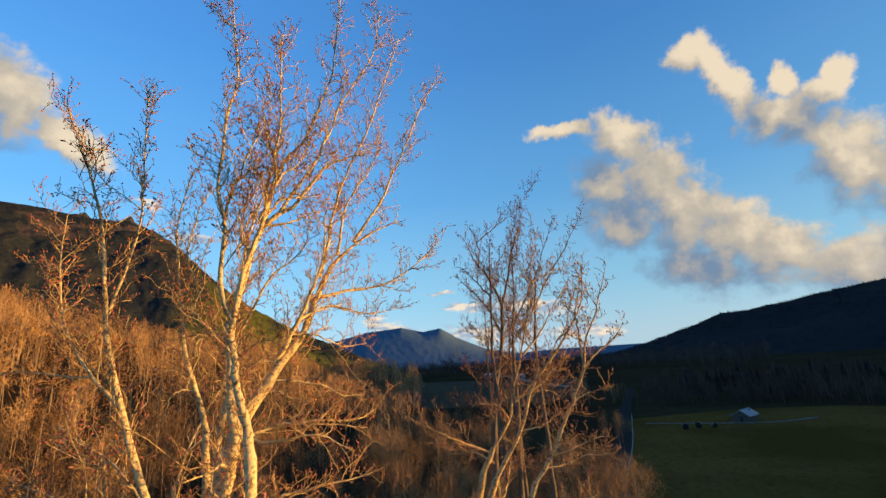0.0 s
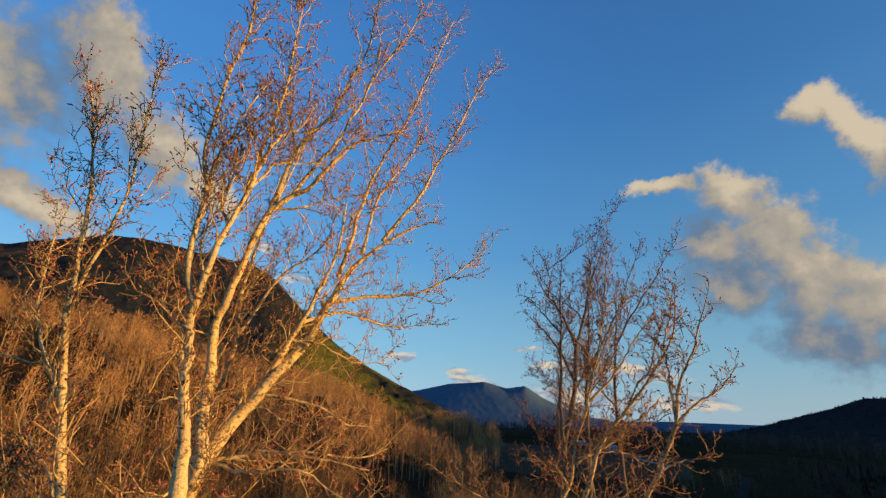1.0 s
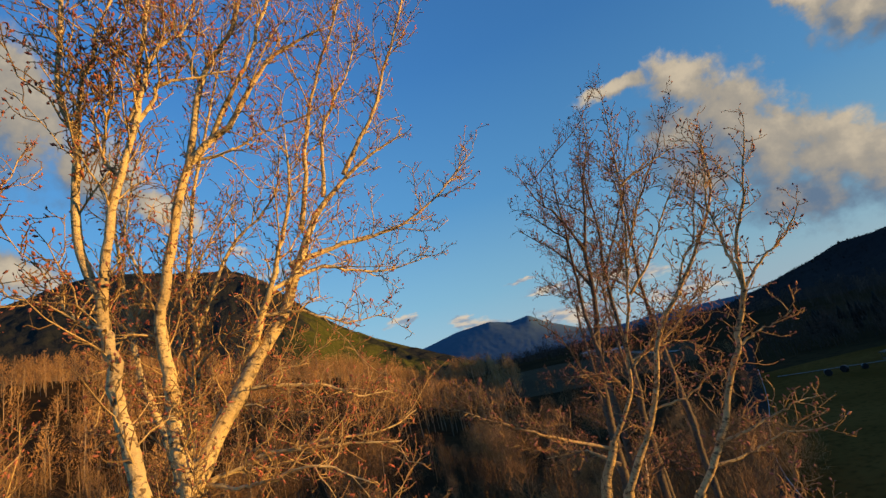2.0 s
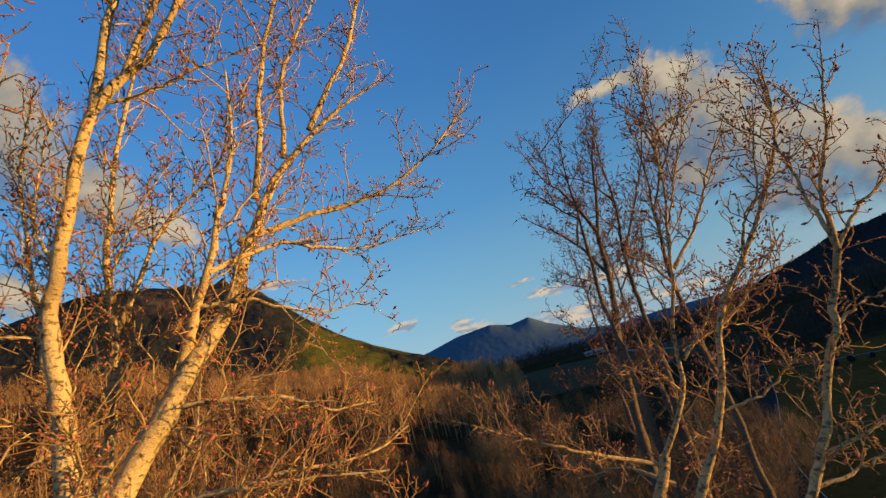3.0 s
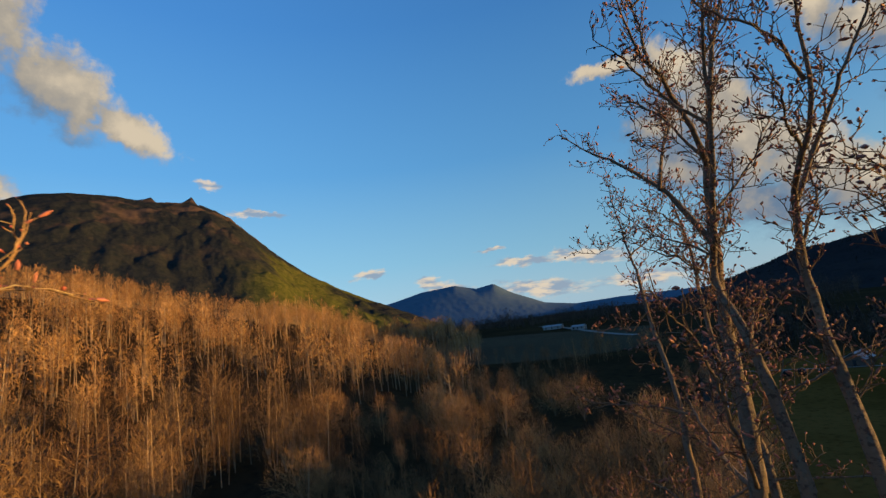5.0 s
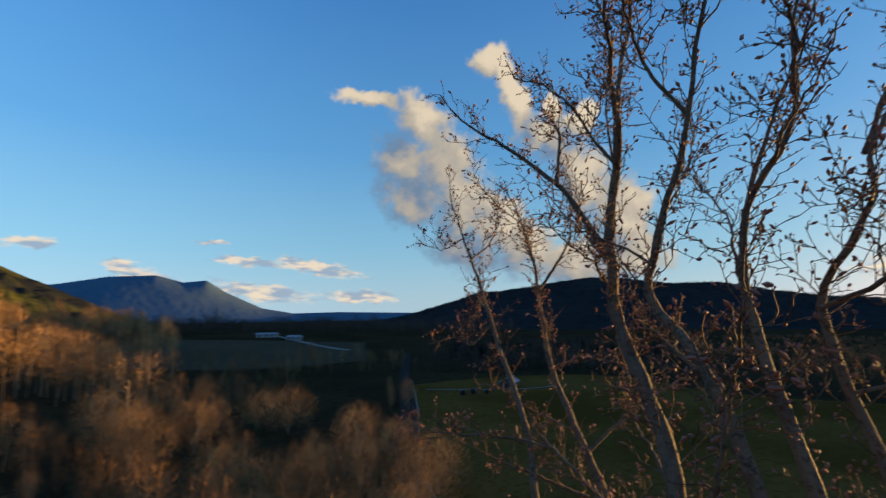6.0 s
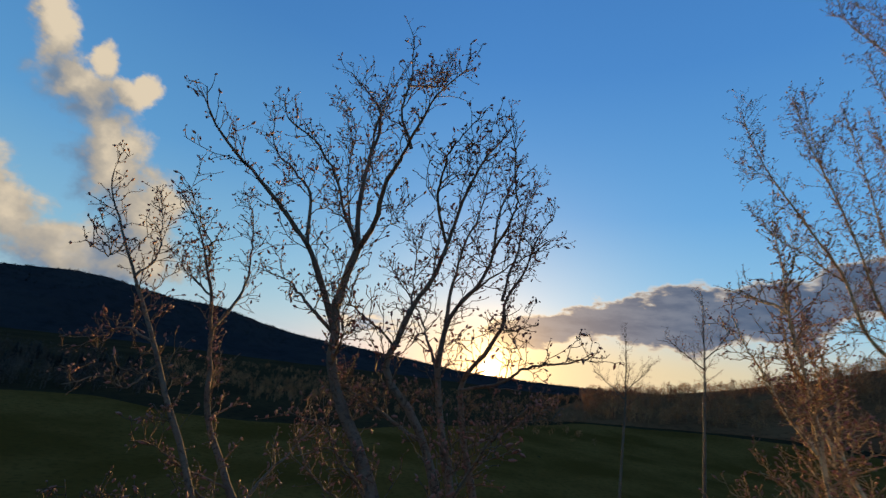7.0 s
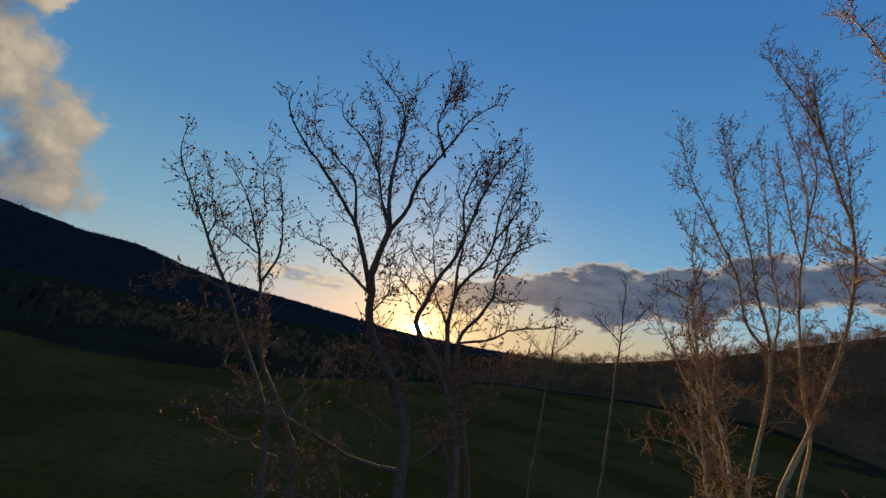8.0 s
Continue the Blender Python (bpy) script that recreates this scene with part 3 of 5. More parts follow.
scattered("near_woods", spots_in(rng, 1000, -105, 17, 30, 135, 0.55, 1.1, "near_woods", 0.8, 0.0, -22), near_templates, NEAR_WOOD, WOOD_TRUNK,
          "bare golden deciduous woods in low sun, twigs coloured darker for shade", "woods")
scattered("hillside_woods", spots_in(rng, 4000, -100, -4, 125, 430, 0.65, 1.25, "hillside_woods", 0.85, -0.09), far_templates, WOOD, WOOD_TRUNK,
          "bare tawny deciduous woods on the slope", "woods")
scattered("pasture_edge_woods", spots_in(rng, 420, -12, 22, 75, 240, 0.35, 0.7, "pasture_edge_woods", 0.7, -0.1), far_templates, SCRUB, SCRUB,
          "scattered brown bare trees before the pasture", "woods")
scattered("floor_scrub", spots_in(rng, 520, -24, 21, 26, 135, 0.28, 0.6, "floor_scrub", 0.75, -0.15), near_templates[1::3] + near_templates[2::3], SCRUB, SCRUB,
          "low brown scrub on the valley floor", "scrub")
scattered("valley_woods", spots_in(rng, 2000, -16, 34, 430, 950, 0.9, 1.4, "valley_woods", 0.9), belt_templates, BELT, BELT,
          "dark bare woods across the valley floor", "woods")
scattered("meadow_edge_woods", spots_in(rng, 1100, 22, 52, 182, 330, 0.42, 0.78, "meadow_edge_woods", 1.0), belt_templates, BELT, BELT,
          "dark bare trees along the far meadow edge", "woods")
scattered("low_thicket", spots_in(rng, 1400, 50, 100, 195, 470, 0.25, 0.5, "low_thicket", 1.0), russet_templates, RUSSET, RUSSET,
          "low russet thicket at the foot of the ridge", "thicket")
scattered("brown_hill_woods", spots_in(rng, 2700, 99, 165, 275, 460, 0.45, 0.9, "brown_hill_woods", 1.0), russet_templates, RUSSET, RUSSET,
          "russet bare woods on the hill beyond the meadow", "woods")


def bush(x, y, height, seed, label):
    """A rounded many-stemmed bare tree."""
    (tv, tf), (bv, bf) = wood_tree(np.random.RandomState(seed), height, 60, 3200, 0.36, 0.75, 7)
    root = tagged(new("bare_bush"), label, "bush", "golden bushes on the valley floor")
    part("stem_growth", mesh_of("stem_growth", tv, tf), WOOD_TRUNK, root)["kind"] = "stuff"
    part("crown", mesh_of("crown", bv, bf), BUSH, root)
    root.location = (x, y, float(ground_height(np.array([x]), np.array([y]))[0]) - 0.1)


for n, (x, y, h) in enumerate(((-50, 205, 15), (-43, 209, 16), (-56, 214, 14), (-37, 214, 14), (10, 106, 9.5), (5, 112, 8), (-5, 99, 9.5), (-13, 96, 10), (-16, 101, 9), (-10, 92, 8),
                               (17, 60, 8.5), (13, 55, 7), (6, 66, 8), (2, 70, 7), (9, 74, 7), (18, 86, 8.5), (22, 66, 8), (10, 60, 6.5), (-4, 58, 7), (1, 61, 6), (14, 72, 7), (21, 78, 7.5), (-42, 105, 10.5), (-30, 70, 9), (-22, 120, 9), (-2, 78, 7))):
    bush(float(x), float(y), h, 300 + n, "rounded golden bare bush with many stems")


def snag(x, y, height, seed):
    """A dead standing trunk with a few broken limbs."""
    r = np.random.RandomState(seed)
    root = tagged(new("dead_tree"), "pale dead snag with broken limbs above the woods", "dead tree", "snags in the woods")
    root.location = (x, y, height_at(x, y) - 0.2)
    z = np.linspace(0, height, 9)
    line = np.stack([np.cumsum(r.normal(0, 0.10, 9)), np.cumsum(r.normal(0, 0.10, 9)), z], -1)
    part("trunk", smooth(mesh_of("trunk", *tubes(line[None], np.linspace(0.26, 0.09, 9)[None], 8))), WOOD_TRUNK, root)
    for u in (0.62, 0.72, 0.80, 0.86, 0.93, 0.98):
        p = np.array([np.interp(u * height, z, line[:, k]) for k in range(3)])
        a, size = r.uniform(0, 6.28), r.uniform(0.9, 2.4)
        d = np.array([math.cos(a), math.sin(a), r.uniform(0.3, 1.0)])
        arm = np.array([p, p + d * size * 0.5, p + d * size + (0, 0, 0.3 * size)])
        part("limb", mesh_of("limb", *tubes(arm[None], np.array([[0.09, 0.06, 0.03]]), 5)), WOOD_TRUNK, root)


for x, y, top, seed in ((-57.0, 166.0, 23.5, 1), (-60.0, 158.0, 16.5, 2), (-112.0, 208.0, 16.0, 3), (-16.0, 112.0, 11.0, 4)):
    snag(x, y, top - height_at(x, y), seed)


def conifers(name, count, az0, az1, r0, r1, size, height, label):
    a, r = np.radians(rng.uniform(az0, az1, count)), r0 + (r1 - r0) * rng.uniform(0, 1, count) ** 0.7
    x, y = HUB[0] + r * np.sin(a), HUB[1] + r * np.cos(a)
    base = height(np.degrees(a), r, x, y) - 1
    h = size * rng.uniform(0.6, 1.25, count)
    levels = np.array([0.0, 0.12, 0.5, 0.5, 1.0])
    widths = np.array([0.02, 0.20, 0.09, 0.15, 0.0])
    pts = np.stack([x[:, None] + 0 * levels, y[:, None] + 0 * levels, base[:, None] + h[:, None] * (levels + np.arange(5) * 1e-4)], -1)
    v, f = tubes(pts, h[:, None] * widths * rng.uniform(0.8, 1.2, (count, 1)), 4)
    ob = new(name, mesh_of(name, v, f))
    ob.data.materials.append(CONIFER)
    tagged(ob, label, "woods", kind="stuff")


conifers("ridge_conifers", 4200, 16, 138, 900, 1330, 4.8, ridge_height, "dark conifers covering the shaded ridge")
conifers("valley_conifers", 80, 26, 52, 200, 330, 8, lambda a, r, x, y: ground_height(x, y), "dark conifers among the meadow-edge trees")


# ---------------------------------------------------------------- foreground trees
def sprouts(rng, lines, radii, gap, first, long, sides_up, hug):
    """Side shoots along strands: lists of (points, radius at start)."""
    out = []
    for line, rad in zip(lines, radii):
        seg = np.linalg.norm(np.diff(line, axis=0), axis=1)
        length = seg.sum()
        count = max(1, int(length * (1 - first) / gap))
        along = first + (1 - first) * (np.arange(count) + rng.uniform(0, 1, count)) / count
        cum = np.concatenate([[0], np.cumsum(seg)]) / length
        for u in along:
            p = np.array([np.interp(u, cum, line[:, k]) for k in range(3)])
            i = min(len(line) - 2, int(u * (len(line) - 1)))
            way = line[i + 1] - line[i]
            way /= np.linalg.norm(way) + 1e-9
            side = np.cross(way, rng.normal(0, 1, 3))
            side /= np.linalg.norm(side) + 1e-9
            d = way * rng.uniform(0.35, 0.9) * hug + side * rng.uniform(0.6, 1.0) + np.array([0, 0, sides_up])
            d /= np.linalg.norm(d)
            size = long * rng.uniform(0.35, 1.0) * (1.0 - 0.5 * u)
            bend = np.array([0, 0, 0.35]) + rng.normal(0, 0.22, 3)
            t = np.linspace(0, 1, 6)[:, None]
            wob = np.cumsum(rng.normal(0, 0.12, (6, 3)), axis=0) * size
            pts = p + d * size * t + bend * size * 0.5 * t ** 2 + wob * t
            r = min(np.interp(u, np.linspace(0, 1, len(rad)), rad) * 0.6, 0.0090 * size + 0.0038)
            out.append((pts, r))
    return out


def bare_tree(label, base, trunk, limbs, seed, bark, dense=1.0, long=1.9, bud=0.012, group="", slim=0.72, fine=0.10, hug=1.25, low=0, low_long=(1.4, 2.6)):
    """A tree with trunk, limbs, branches, twigs and buds. trunk and limbs: (control points, radius at start, radius at end)."""
    r = np.random.RandomState(seed)
    root = tagged(new("bare_tree"), label, "tree", group)
    root.location = base
    b = np.array(base, float)

    def limb(name, spec, sides):
        pts = curve_points(spec[0], 26) - b
        pts += np.cumsum(r.normal(0, 0.015, (26, 3)), axis=0) * np.sin(np.linspace(0, np.pi, 26))[:, None]
        rad = slim * (spec[1] + (spec[2] - spec[1]) * np.linspace(0, 1, 26) ** 0.85)
        rad = rad * (1 + r.normal(0, 0.06, 26))
        part(name, smooth(mesh_of(name, *tubes(pts[None], rad[None], sides))), bark, root)
        return pts, rad

    if trunk:
        limb("trunk", trunk, 14)
    made = [limb("limb", s, 10) for s in limbs]
    for i in range(low):
        top = np.array(trunk[0][-1]) + np.array([0, 0, -r.uniform(-0.3, 4.0)])
        a, size = i * 2.4 + r.uniform(-0.5, 0.5), r.uniform(*low_long)
        d = np.array([math.cos(a), math.sin(a), 0])
        made.append(limb("limb", ([top, top + d * size * 0.4 + (0, 0, size * 0.22), top + d * size + (0, 0, size * r.uniform(0.1, 0.5))], 0.04, 0.009), 7))
    lines, rads = [m[0] for m in made], [m[1] for m in made]
    boughs = sprouts(r, lines, rads, 0.125 / dense, 0.12, long, 0.30, hug)
    bl, br = [x[0] for x in boughs], [np.linspace(x[1], max(x[1] * 0.35, 0.004), 6) for x in boughs]
    twigs = sprouts(r, bl, br, fine, 0.08, 0.36, 0.25, 0.8) + sprouts(r, lines, rads, fine * 1.4, 0.35, 0.40, 0.3, 0.8)
    sprigs = sprouts(r, [x[0] for x in twigs], [np.linspace(x[1], x[1] * 0.5, 6) for x in twigs], fine * 0.85, 0.15, 0.11, 0.2, 0.6)
    for one, thin in zip(bl, br):
        part("branch", mesh_of("branch", *tubes(one[None], thin[None], 5)), BOUGH if bark == BARK else BOUGH_DARK if bark == BARK_DARK else bark, root)
    pts = np.array([x[0][[0, 2, 4, 5]] for x in twigs])
    rad = np.array([np.linspace(max(x[1] * 0.8, 0.0064), 0.0040, 4) for x in twigs])
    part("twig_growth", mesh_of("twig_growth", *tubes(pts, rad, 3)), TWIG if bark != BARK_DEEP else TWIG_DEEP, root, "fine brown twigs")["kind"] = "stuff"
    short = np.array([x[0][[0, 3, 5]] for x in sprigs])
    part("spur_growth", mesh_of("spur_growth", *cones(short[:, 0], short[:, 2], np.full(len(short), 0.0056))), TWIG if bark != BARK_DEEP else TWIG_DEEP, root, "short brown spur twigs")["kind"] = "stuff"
    tips = np.concatenate([pts[:, 3], short[:, 2]])
    ways = np.concatenate([pts[:, 3] - pts[:, 2], short[:, 2] - short[:, 1]])
    ways /= np.linalg.norm(ways, axis=1, keepdims=True) + 1e-9
    keep = r.uniform(0, 1, len(tips)) < 0.85
    tips, ways = tips[keep], ways[keep] + r.normal(0, 0.6, (keep.sum(), 3))
    size = r.uniform(0.5, 1.5, (len(tips), 1)) ** 1.5 * bud
    spindle = np.stack([tips - ways * size * 0.3, tips + ways * size * 0.55, tips + ways * size * 1.35], 1)
    part("bud_growth", mesh_of("bud_growth", *tubes(spindle, np.hstack([size * 0.4, size * 0.78, size * 0.12]), 4)), BUD if bark == BARK else BUD_DARK, root, "swelling red buds" if bark == BARK else "dull red swelling buds")["kind"] = "stuff"
    return root


def up(*points):
    """Control points with heights given from the first eye level."""
    return [(x, y, z + 21.0) for x, y, z in points]


PALE = "tall pale-barked bare cottonwood, red buds"
bare_tree(PALE + ", three main stems", (-4.19, 8.11, 0),
          ([(-4.19, 8.11, 0), (-4.19, 8.11, 9), (-4.19, 8.11, 15), (-4.07, 8.38, 19.05), (-3.98, 8.59, 20.04)], 0.24, 0.12),
          [(up((-4.00, 8.55, -1.05), (-3.93, 8.70, -0.76), (-3.84, 8.84, -0.47), (-3.60, 8.99, -0.04), (-3.42, 9.13, 0.38), (-3.13, 9.28, 0.81), (-2.99, 9.43, 1.25), (-2.89, 9.57, 1.64), (-2.73, 9.72, 2.09), (-2.52, 9.86, 2.43), (-2.06, 10.01, 2.84), (-1.61, 10.15, 3.12), (-1.06, 10.30, 3.34)), 0.14, 0.012),
           (up((-3.46, 9.10, 0.28), (-3.19, 9.04, 0.67), (-2.86, 8.99, 1.22), (-2.65, 8.97, 1.74), (-2.49, 8.96, 2.34), (-2.41, 9.00, 3.18)), 0.06, 0.01),
           (up((-2.75, 9.70, 2.04), (-2.53, 9.70, 2.75), (-2.37, 9.72, 3.40), (-2.07, 9.75, 4.12), (-1.61, 9.80, 5.14), (-1.15, 9.80, 6.52), (-0.73, 9.80, 7.91)), 0.04, 0.01),
           (up((-2.41, 9.90, 2.53), (-2.24, 9.90, 3.18), (-2.01, 9.92, 3.90), (-1.55, 9.95, 4.58), (-1.27, 10.00, 5.38)), 0.035, 0.009),
           (up((-2.06, 10.01, 2.84), (-1.72, 10.09, 3.37), (-1.40, 10.19, 3.96), (-0.98, 10.30, 4.95), (-0.47, 10.40, 6.20), (0.13, 10.40, 7.12)), 0.04, 0.009),
           (up((-2.93, 9.52, 1.50), (-2.48, 9.78, 1.67), (-1.96, 10.05, 1.82), (-1.40, 10.33, 1.97), (-0.73, 10.61, 2.38), (-0.07, 10.90, 2.98)), 0.045, 0.008),
           (up((-2.94, 9.00, 1.08), (-2.63, 9.42, 1.29), (-2.27, 9.83, 1.29), (-1.79, 10.23, 1.25), (-1.15, 10.60, 1.35)), 0.033, 0.007),
           (up((-3.11, 9.02, 0.80), (-2.67, 9.33, 0.73), (-2.23, 9.66, 0.56), (-1.84, 10.00, 0.57)), 0.024, 0.006),
           (up((-3.60, 8.99, -0.04), (-3.16, 9.18, -0.11), (-2.61, 9.39, -0.29), (-2.33, 9.62, -0.45), (-1.95, 9.90, -0.49)), 0.03, 0.007),
           (up((-3.69, 8.93, -0.20), (-3.25, 9.00, -0.34), (-2.70, 9.20, -0.52)), 0.022, 0.006),
           (up((-3.99, 8.57, -1.01), (-3.57, 8.85, -0.88), (-2.98, 9.13, -0.84), (-2.44, 9.42, -0.86), (-2.00, 9.71, -0.90), (-1.71, 10.00, -0.80)), 0.028, 0.007),
           (up((-3.50, 8.88, -0.88), (-3.19, 8.95, -0.79), (-2.75, 9.06, -0.83), (-2.35, 9.20, -0.90), (-1.77, 9.40, -1.07)), 0.03, 0.007),
           (up((-3.88, 8.64, -0.98), (-3.29, 8.63, -1.14), (-2.55, 8.67, -1.12), (-2.00, 8.80, -1.33)), 0.03, 0.007),
           (up((-4.12, 8.22, -2.60), (-3.91, 8.45, -1.06), (-3.98, 8.45, -0.49), (-4.02, 8.45, 0.04), (-4.03, 8.45, 0.35), (-4.10, 8.45, 0.97), (-4.01, 8.45, 1.38), (-3.86, 8.45, 1.90), (-3.68, 8.45, 2.50), (-3.46, 8.45, 2.92)), 0.09775, 0.045),
           (up((-3.49, 8.45, 2.86), (-3.18, 8.51, 3.14), (-2.83, 8.57, 3.37), (-2.53, 8.62, 3.75), (-2.27, 8.68, 4.12), (-1.90, 8.74, 4.32), (-1.47, 8.80, 4.40)), 0.055, 0.012),
           (up((-3.49, 8.45, 2.86), (-3.37, 8.45, 3.37), (-3.24, 8.45, 3.93), (-3.00, 8.45, 4.35), (-2.76, 8.45, 4.69), (-2.56, 8.45, 5.23), (-2.20, 8.45, 6.02), (-2.06, 8.45, 6.82), (-1.79, 8.45, 8.57)), 0.05, 0.01),
           (up((-3.21, 8.45, 3.99), (-3.34, 8.43, 4.45), (-3.43, 8.42, 4.96), (-3.51, 8.40, 5.84)), 0.03, 0.008),
           (up((-3.18, 8.51, 3.14), (-2.82, 8.50, 3.69), (-2.49, 8.50, 4.23), (-2.28, 8.49, 4.77), (-1.96, 8.50, 5.56), (-1.26, 8.50, 6.50), (-1.00, 8.50, 7.63)), 0.035, 0.009),
           (up((-3.45, 8.46, 2.90), (-3.03, 8.64, 2.90), (-2.72, 8.82, 3.07), (-2.05, 9.00, 3.34)), 0.025, 0.007),
           (up((-4.07, 8.45, 0.74), (-4.29, 8.33, 0.78), (-4.44, 8.22, 0.65), (-4.45, 8.10, 0.46)), 0.025, 0.008),
           (up((-4.16, 8.35, -2.60), (-4.53, 9.10, -1.08), (-4.39, 9.13, -0.41), (-4.29, 9.16, 0.10), (-4.21, 9.19, 0.65), (-4.26, 9.22, 1.11), (-4.30, 9.25, 1.67), (-4.23, 9.28, 2.23), (-4.12, 9.31, 2.98), (-3.94, 9.34, 3.66), (-3.65, 9.37, 4.64), (-3.37, 9.40, 5.48)), 0.06899999999999999, 0.01),
           (up((-4.24, 9.21, 0.88), (-4.09, 9.31, 1.31), (-3.92, 9.41, 1.84), (-3.76, 9.52, 2.24), (-3.46, 9.62, 2.52), (-3.14, 9.71, 2.90), (-2.95, 9.80, 3.53)), 0.035, 0.008),
           (up((-4.30, 9.16, 0.04), (-4.43, 9.19, 0.42), (-4.50, 9.22, 1.03), (-4.22, 9.25, 1.57), (-3.88, 9.28, 2.12), (-3.48, 9.30, 2.59)), 0.025, 0.007),
           (up((-4.25, 9.18, 0.38), (-3.93, 9.32, 0.73), (-3.60, 9.46, 0.80), (-3.19, 9.60, 0.70)), 0.02, 0.006)],
          11, BARK, 0.74, 1.15, bud=0.0105, low=4, fine=0.085, slim=1.0)
bare_tree(PALE + ", single forked stem", (-2.75, 7.00, 0),
          ([(-2.75, 7.00, 0), (-2.75, 7.00, 9), (-2.75, 7.00, 15), (-2.92, 7.00, 19.29), (-3.06, 7.00, 20.28)], 0.2, 0.068),
          [(up((-3.03, 7.00, -0.81), (-3.14, 7.00, -0.46), (-3.25, 7.00, 0.01), (-3.30, 7.00, 0.40), (-3.32, 7.00, 0.68), (-3.32, 7.00, 0.91)), 0.066, 0.05),
           (up((-3.32, 7.00, 0.88), (-3.45, 7.00, 1.11), (-3.54, 7.00, 1.51), (-3.51, 7.00, 2.03), (-3.55, 7.00, 2.56), (-3.63, 7.00, 3.08), (-3.56, 7.00, 3.76), (-3.48, 7.00, 4.42), (-3.32, 7.00, 5.09), (-3.49, 7.10, 6.15), (-3.63, 7.10, 7.42)), 0.048, 0.009),
           (up((-3.32, 7.00, 0.85), (-3.27, 7.01, 1.23), (-3.22, 7.03, 1.57), (-3.09, 7.04, 1.96), (-2.97, 7.05, 2.37), (-2.92, 7.06, 2.95), (-2.80, 7.07, 3.48), (-2.68, 7.09, 4.18), (-2.66, 7.10, 5.01), (-2.67, 7.20, 6.15)), 0.045, 0.009),
           (up((-3.54, 7.00, 2.43), (-3.42, 7.00, 2.82), (-3.27, 7.00, 3.18), (-3.08, 7.00, 3.61), (-2.88, 7.00, 4.19)), 0.03, 0.008),
           (up((-2.97, 7.05, 2.44), (-2.80, 7.17, 2.68), (-2.46, 7.29, 2.83), (-2.07, 7.40, 2.97)), 0.025, 0.007),
           (up((-2.96, 7.05, 2.51), (-2.77, 7.09, 2.89), (-2.63, 7.13, 3.16), (-2.45, 7.17, 3.40), (-2.20, 7.20, 3.86)), 0.03, 0.008),
           (up((-3.11, 7.04, 1.91), (-3.21, 7.02, 2.23), (-3.23, 7.01, 2.67), (-3.13, 7.00, 3.18)), 0.022, 0.007),
           (up((-3.31, 7.00, 0.57), (-3.67, 7.07, 0.77), (-3.98, 7.13, 1.06), (-4.33, 7.20, 1.27)), 0.022, 0.006)],
          12, BARK, 0.85, 1.05, fine=0.08, low=3, slim=1.0)
bare_tree(PALE + ", leaning away from its neighbours", (-4.1, 7.0, 0),
          ([(-4.1, 7.0, 0), (-4.0, 7.1, 9), (-4.2, 7.2, 16), (-4.5, 7.3, 19.0)], 0.26, 0.10),
          [(up((-4.5, 7.3, -2.0), (-5.1, 7.3, -0.4), (-5.45, 7.3, 0.9), (-5.62, 7.3, 2.3), (-6.0, 7.3, 3.6), (-6.6, 7.3, 5.0)), 0.09, 0.012),
           (up((-5.15, 7.3, -0.3), (-5.9, 7.5, 0.5), (-6.5, 7.7, 1.7), (-6.9, 7.9, 3.2)), 0.045, 0.01),
           (up((-5.5, 7.3, 1.2), (-5.1, 7.2, 2.4), (-5.0, 7.1, 3.8), (-5.0, 7.1, 5.0)), 0.035, 0.01),
           (up((-4.6, 7.3, -1.8), (-5.4, 7.6, -1.1), (-6.3, 8.0, -0.7), (-7.0, 8.3, -0.5)), 0.03, 0.008)],
          13, BARK, 0.75, 1.4, fine=0.085, low=7)
bare_tree("slender bare cottonwood behind the pale clump", (-4.68, 9.50, 0),
          ([(-4.68, 9.50, 0), (-4.68, 9.50, 9), (-4.68, 9.50, 15), (-4.84, 9.50, 19.11), (-4.97, 9.50, 20.11)], 0.15, 0.06),
          [(up((-4.95, 9.50, -0.99), (-5.17, 9.50, -0.17), (-5.38, 9.50, 0.55), (-5.49, 9.50, 1.29), (-5.58, 9.50, 1.99), (-5.66, 9.50, 2.73), (-5.72, 9.50, 3.50), (-5.54, 9.50, 4.64)), 0.06, 0.01),
           (up((-5.49, 9.50, 1.29), (-5.22, 9.50, 1.89), (-5.44, 9.50, 2.66), (-5.31, 9.50, 3.55), (-5.08, 9.50, 4.26)), 0.03, 0.008),
           (up((-5.17, 9.50, -0.17), (-5.43, 9.39, -0.12), (-5.58, 9.29, -0.41), (-5.60, 9.20, -0.66)), 0.02, 0.006)],
          14, BARK, 0.8, 1.0, slim=1.0)
bare_tree("small bare cottonwood with arching forked branches", (-6.6, 11.2, 0),
          ([(-6.6, 11.2, 0), (-6.65, 11.2, 9), (-6.7, 11.2, 15), (-6.6, 11.3, 18.8)], 0.14, 0.055),
          [(up((-6.6, 11.3, -2.3), (-6.39, 11.6, -1.2), (-5.91, 12.2, -0.06), (-5.3, 12.45, 0.4), (-4.84, 12.6, 0.73)), 0.045, 0.008),
           (up((-5.95, 12.15, -0.1), (-5.9, 12.3, 0.7), (-5.6, 12.5, 1.6)), 0.028, 0.008),
           (up((-5.2, 12.5, 0.45), (-4.6, 12.7, 0.5), (-4.0, 12.9, 0.8)), 0.02, 0.006),
           (up((-6.45, 11.5, -1.5), (-5.8, 11.8, -1.3), (-5.0, 12.1, -1.4)), 0.022, 0.006)],
          15, BARK, 0.9, 0.9)

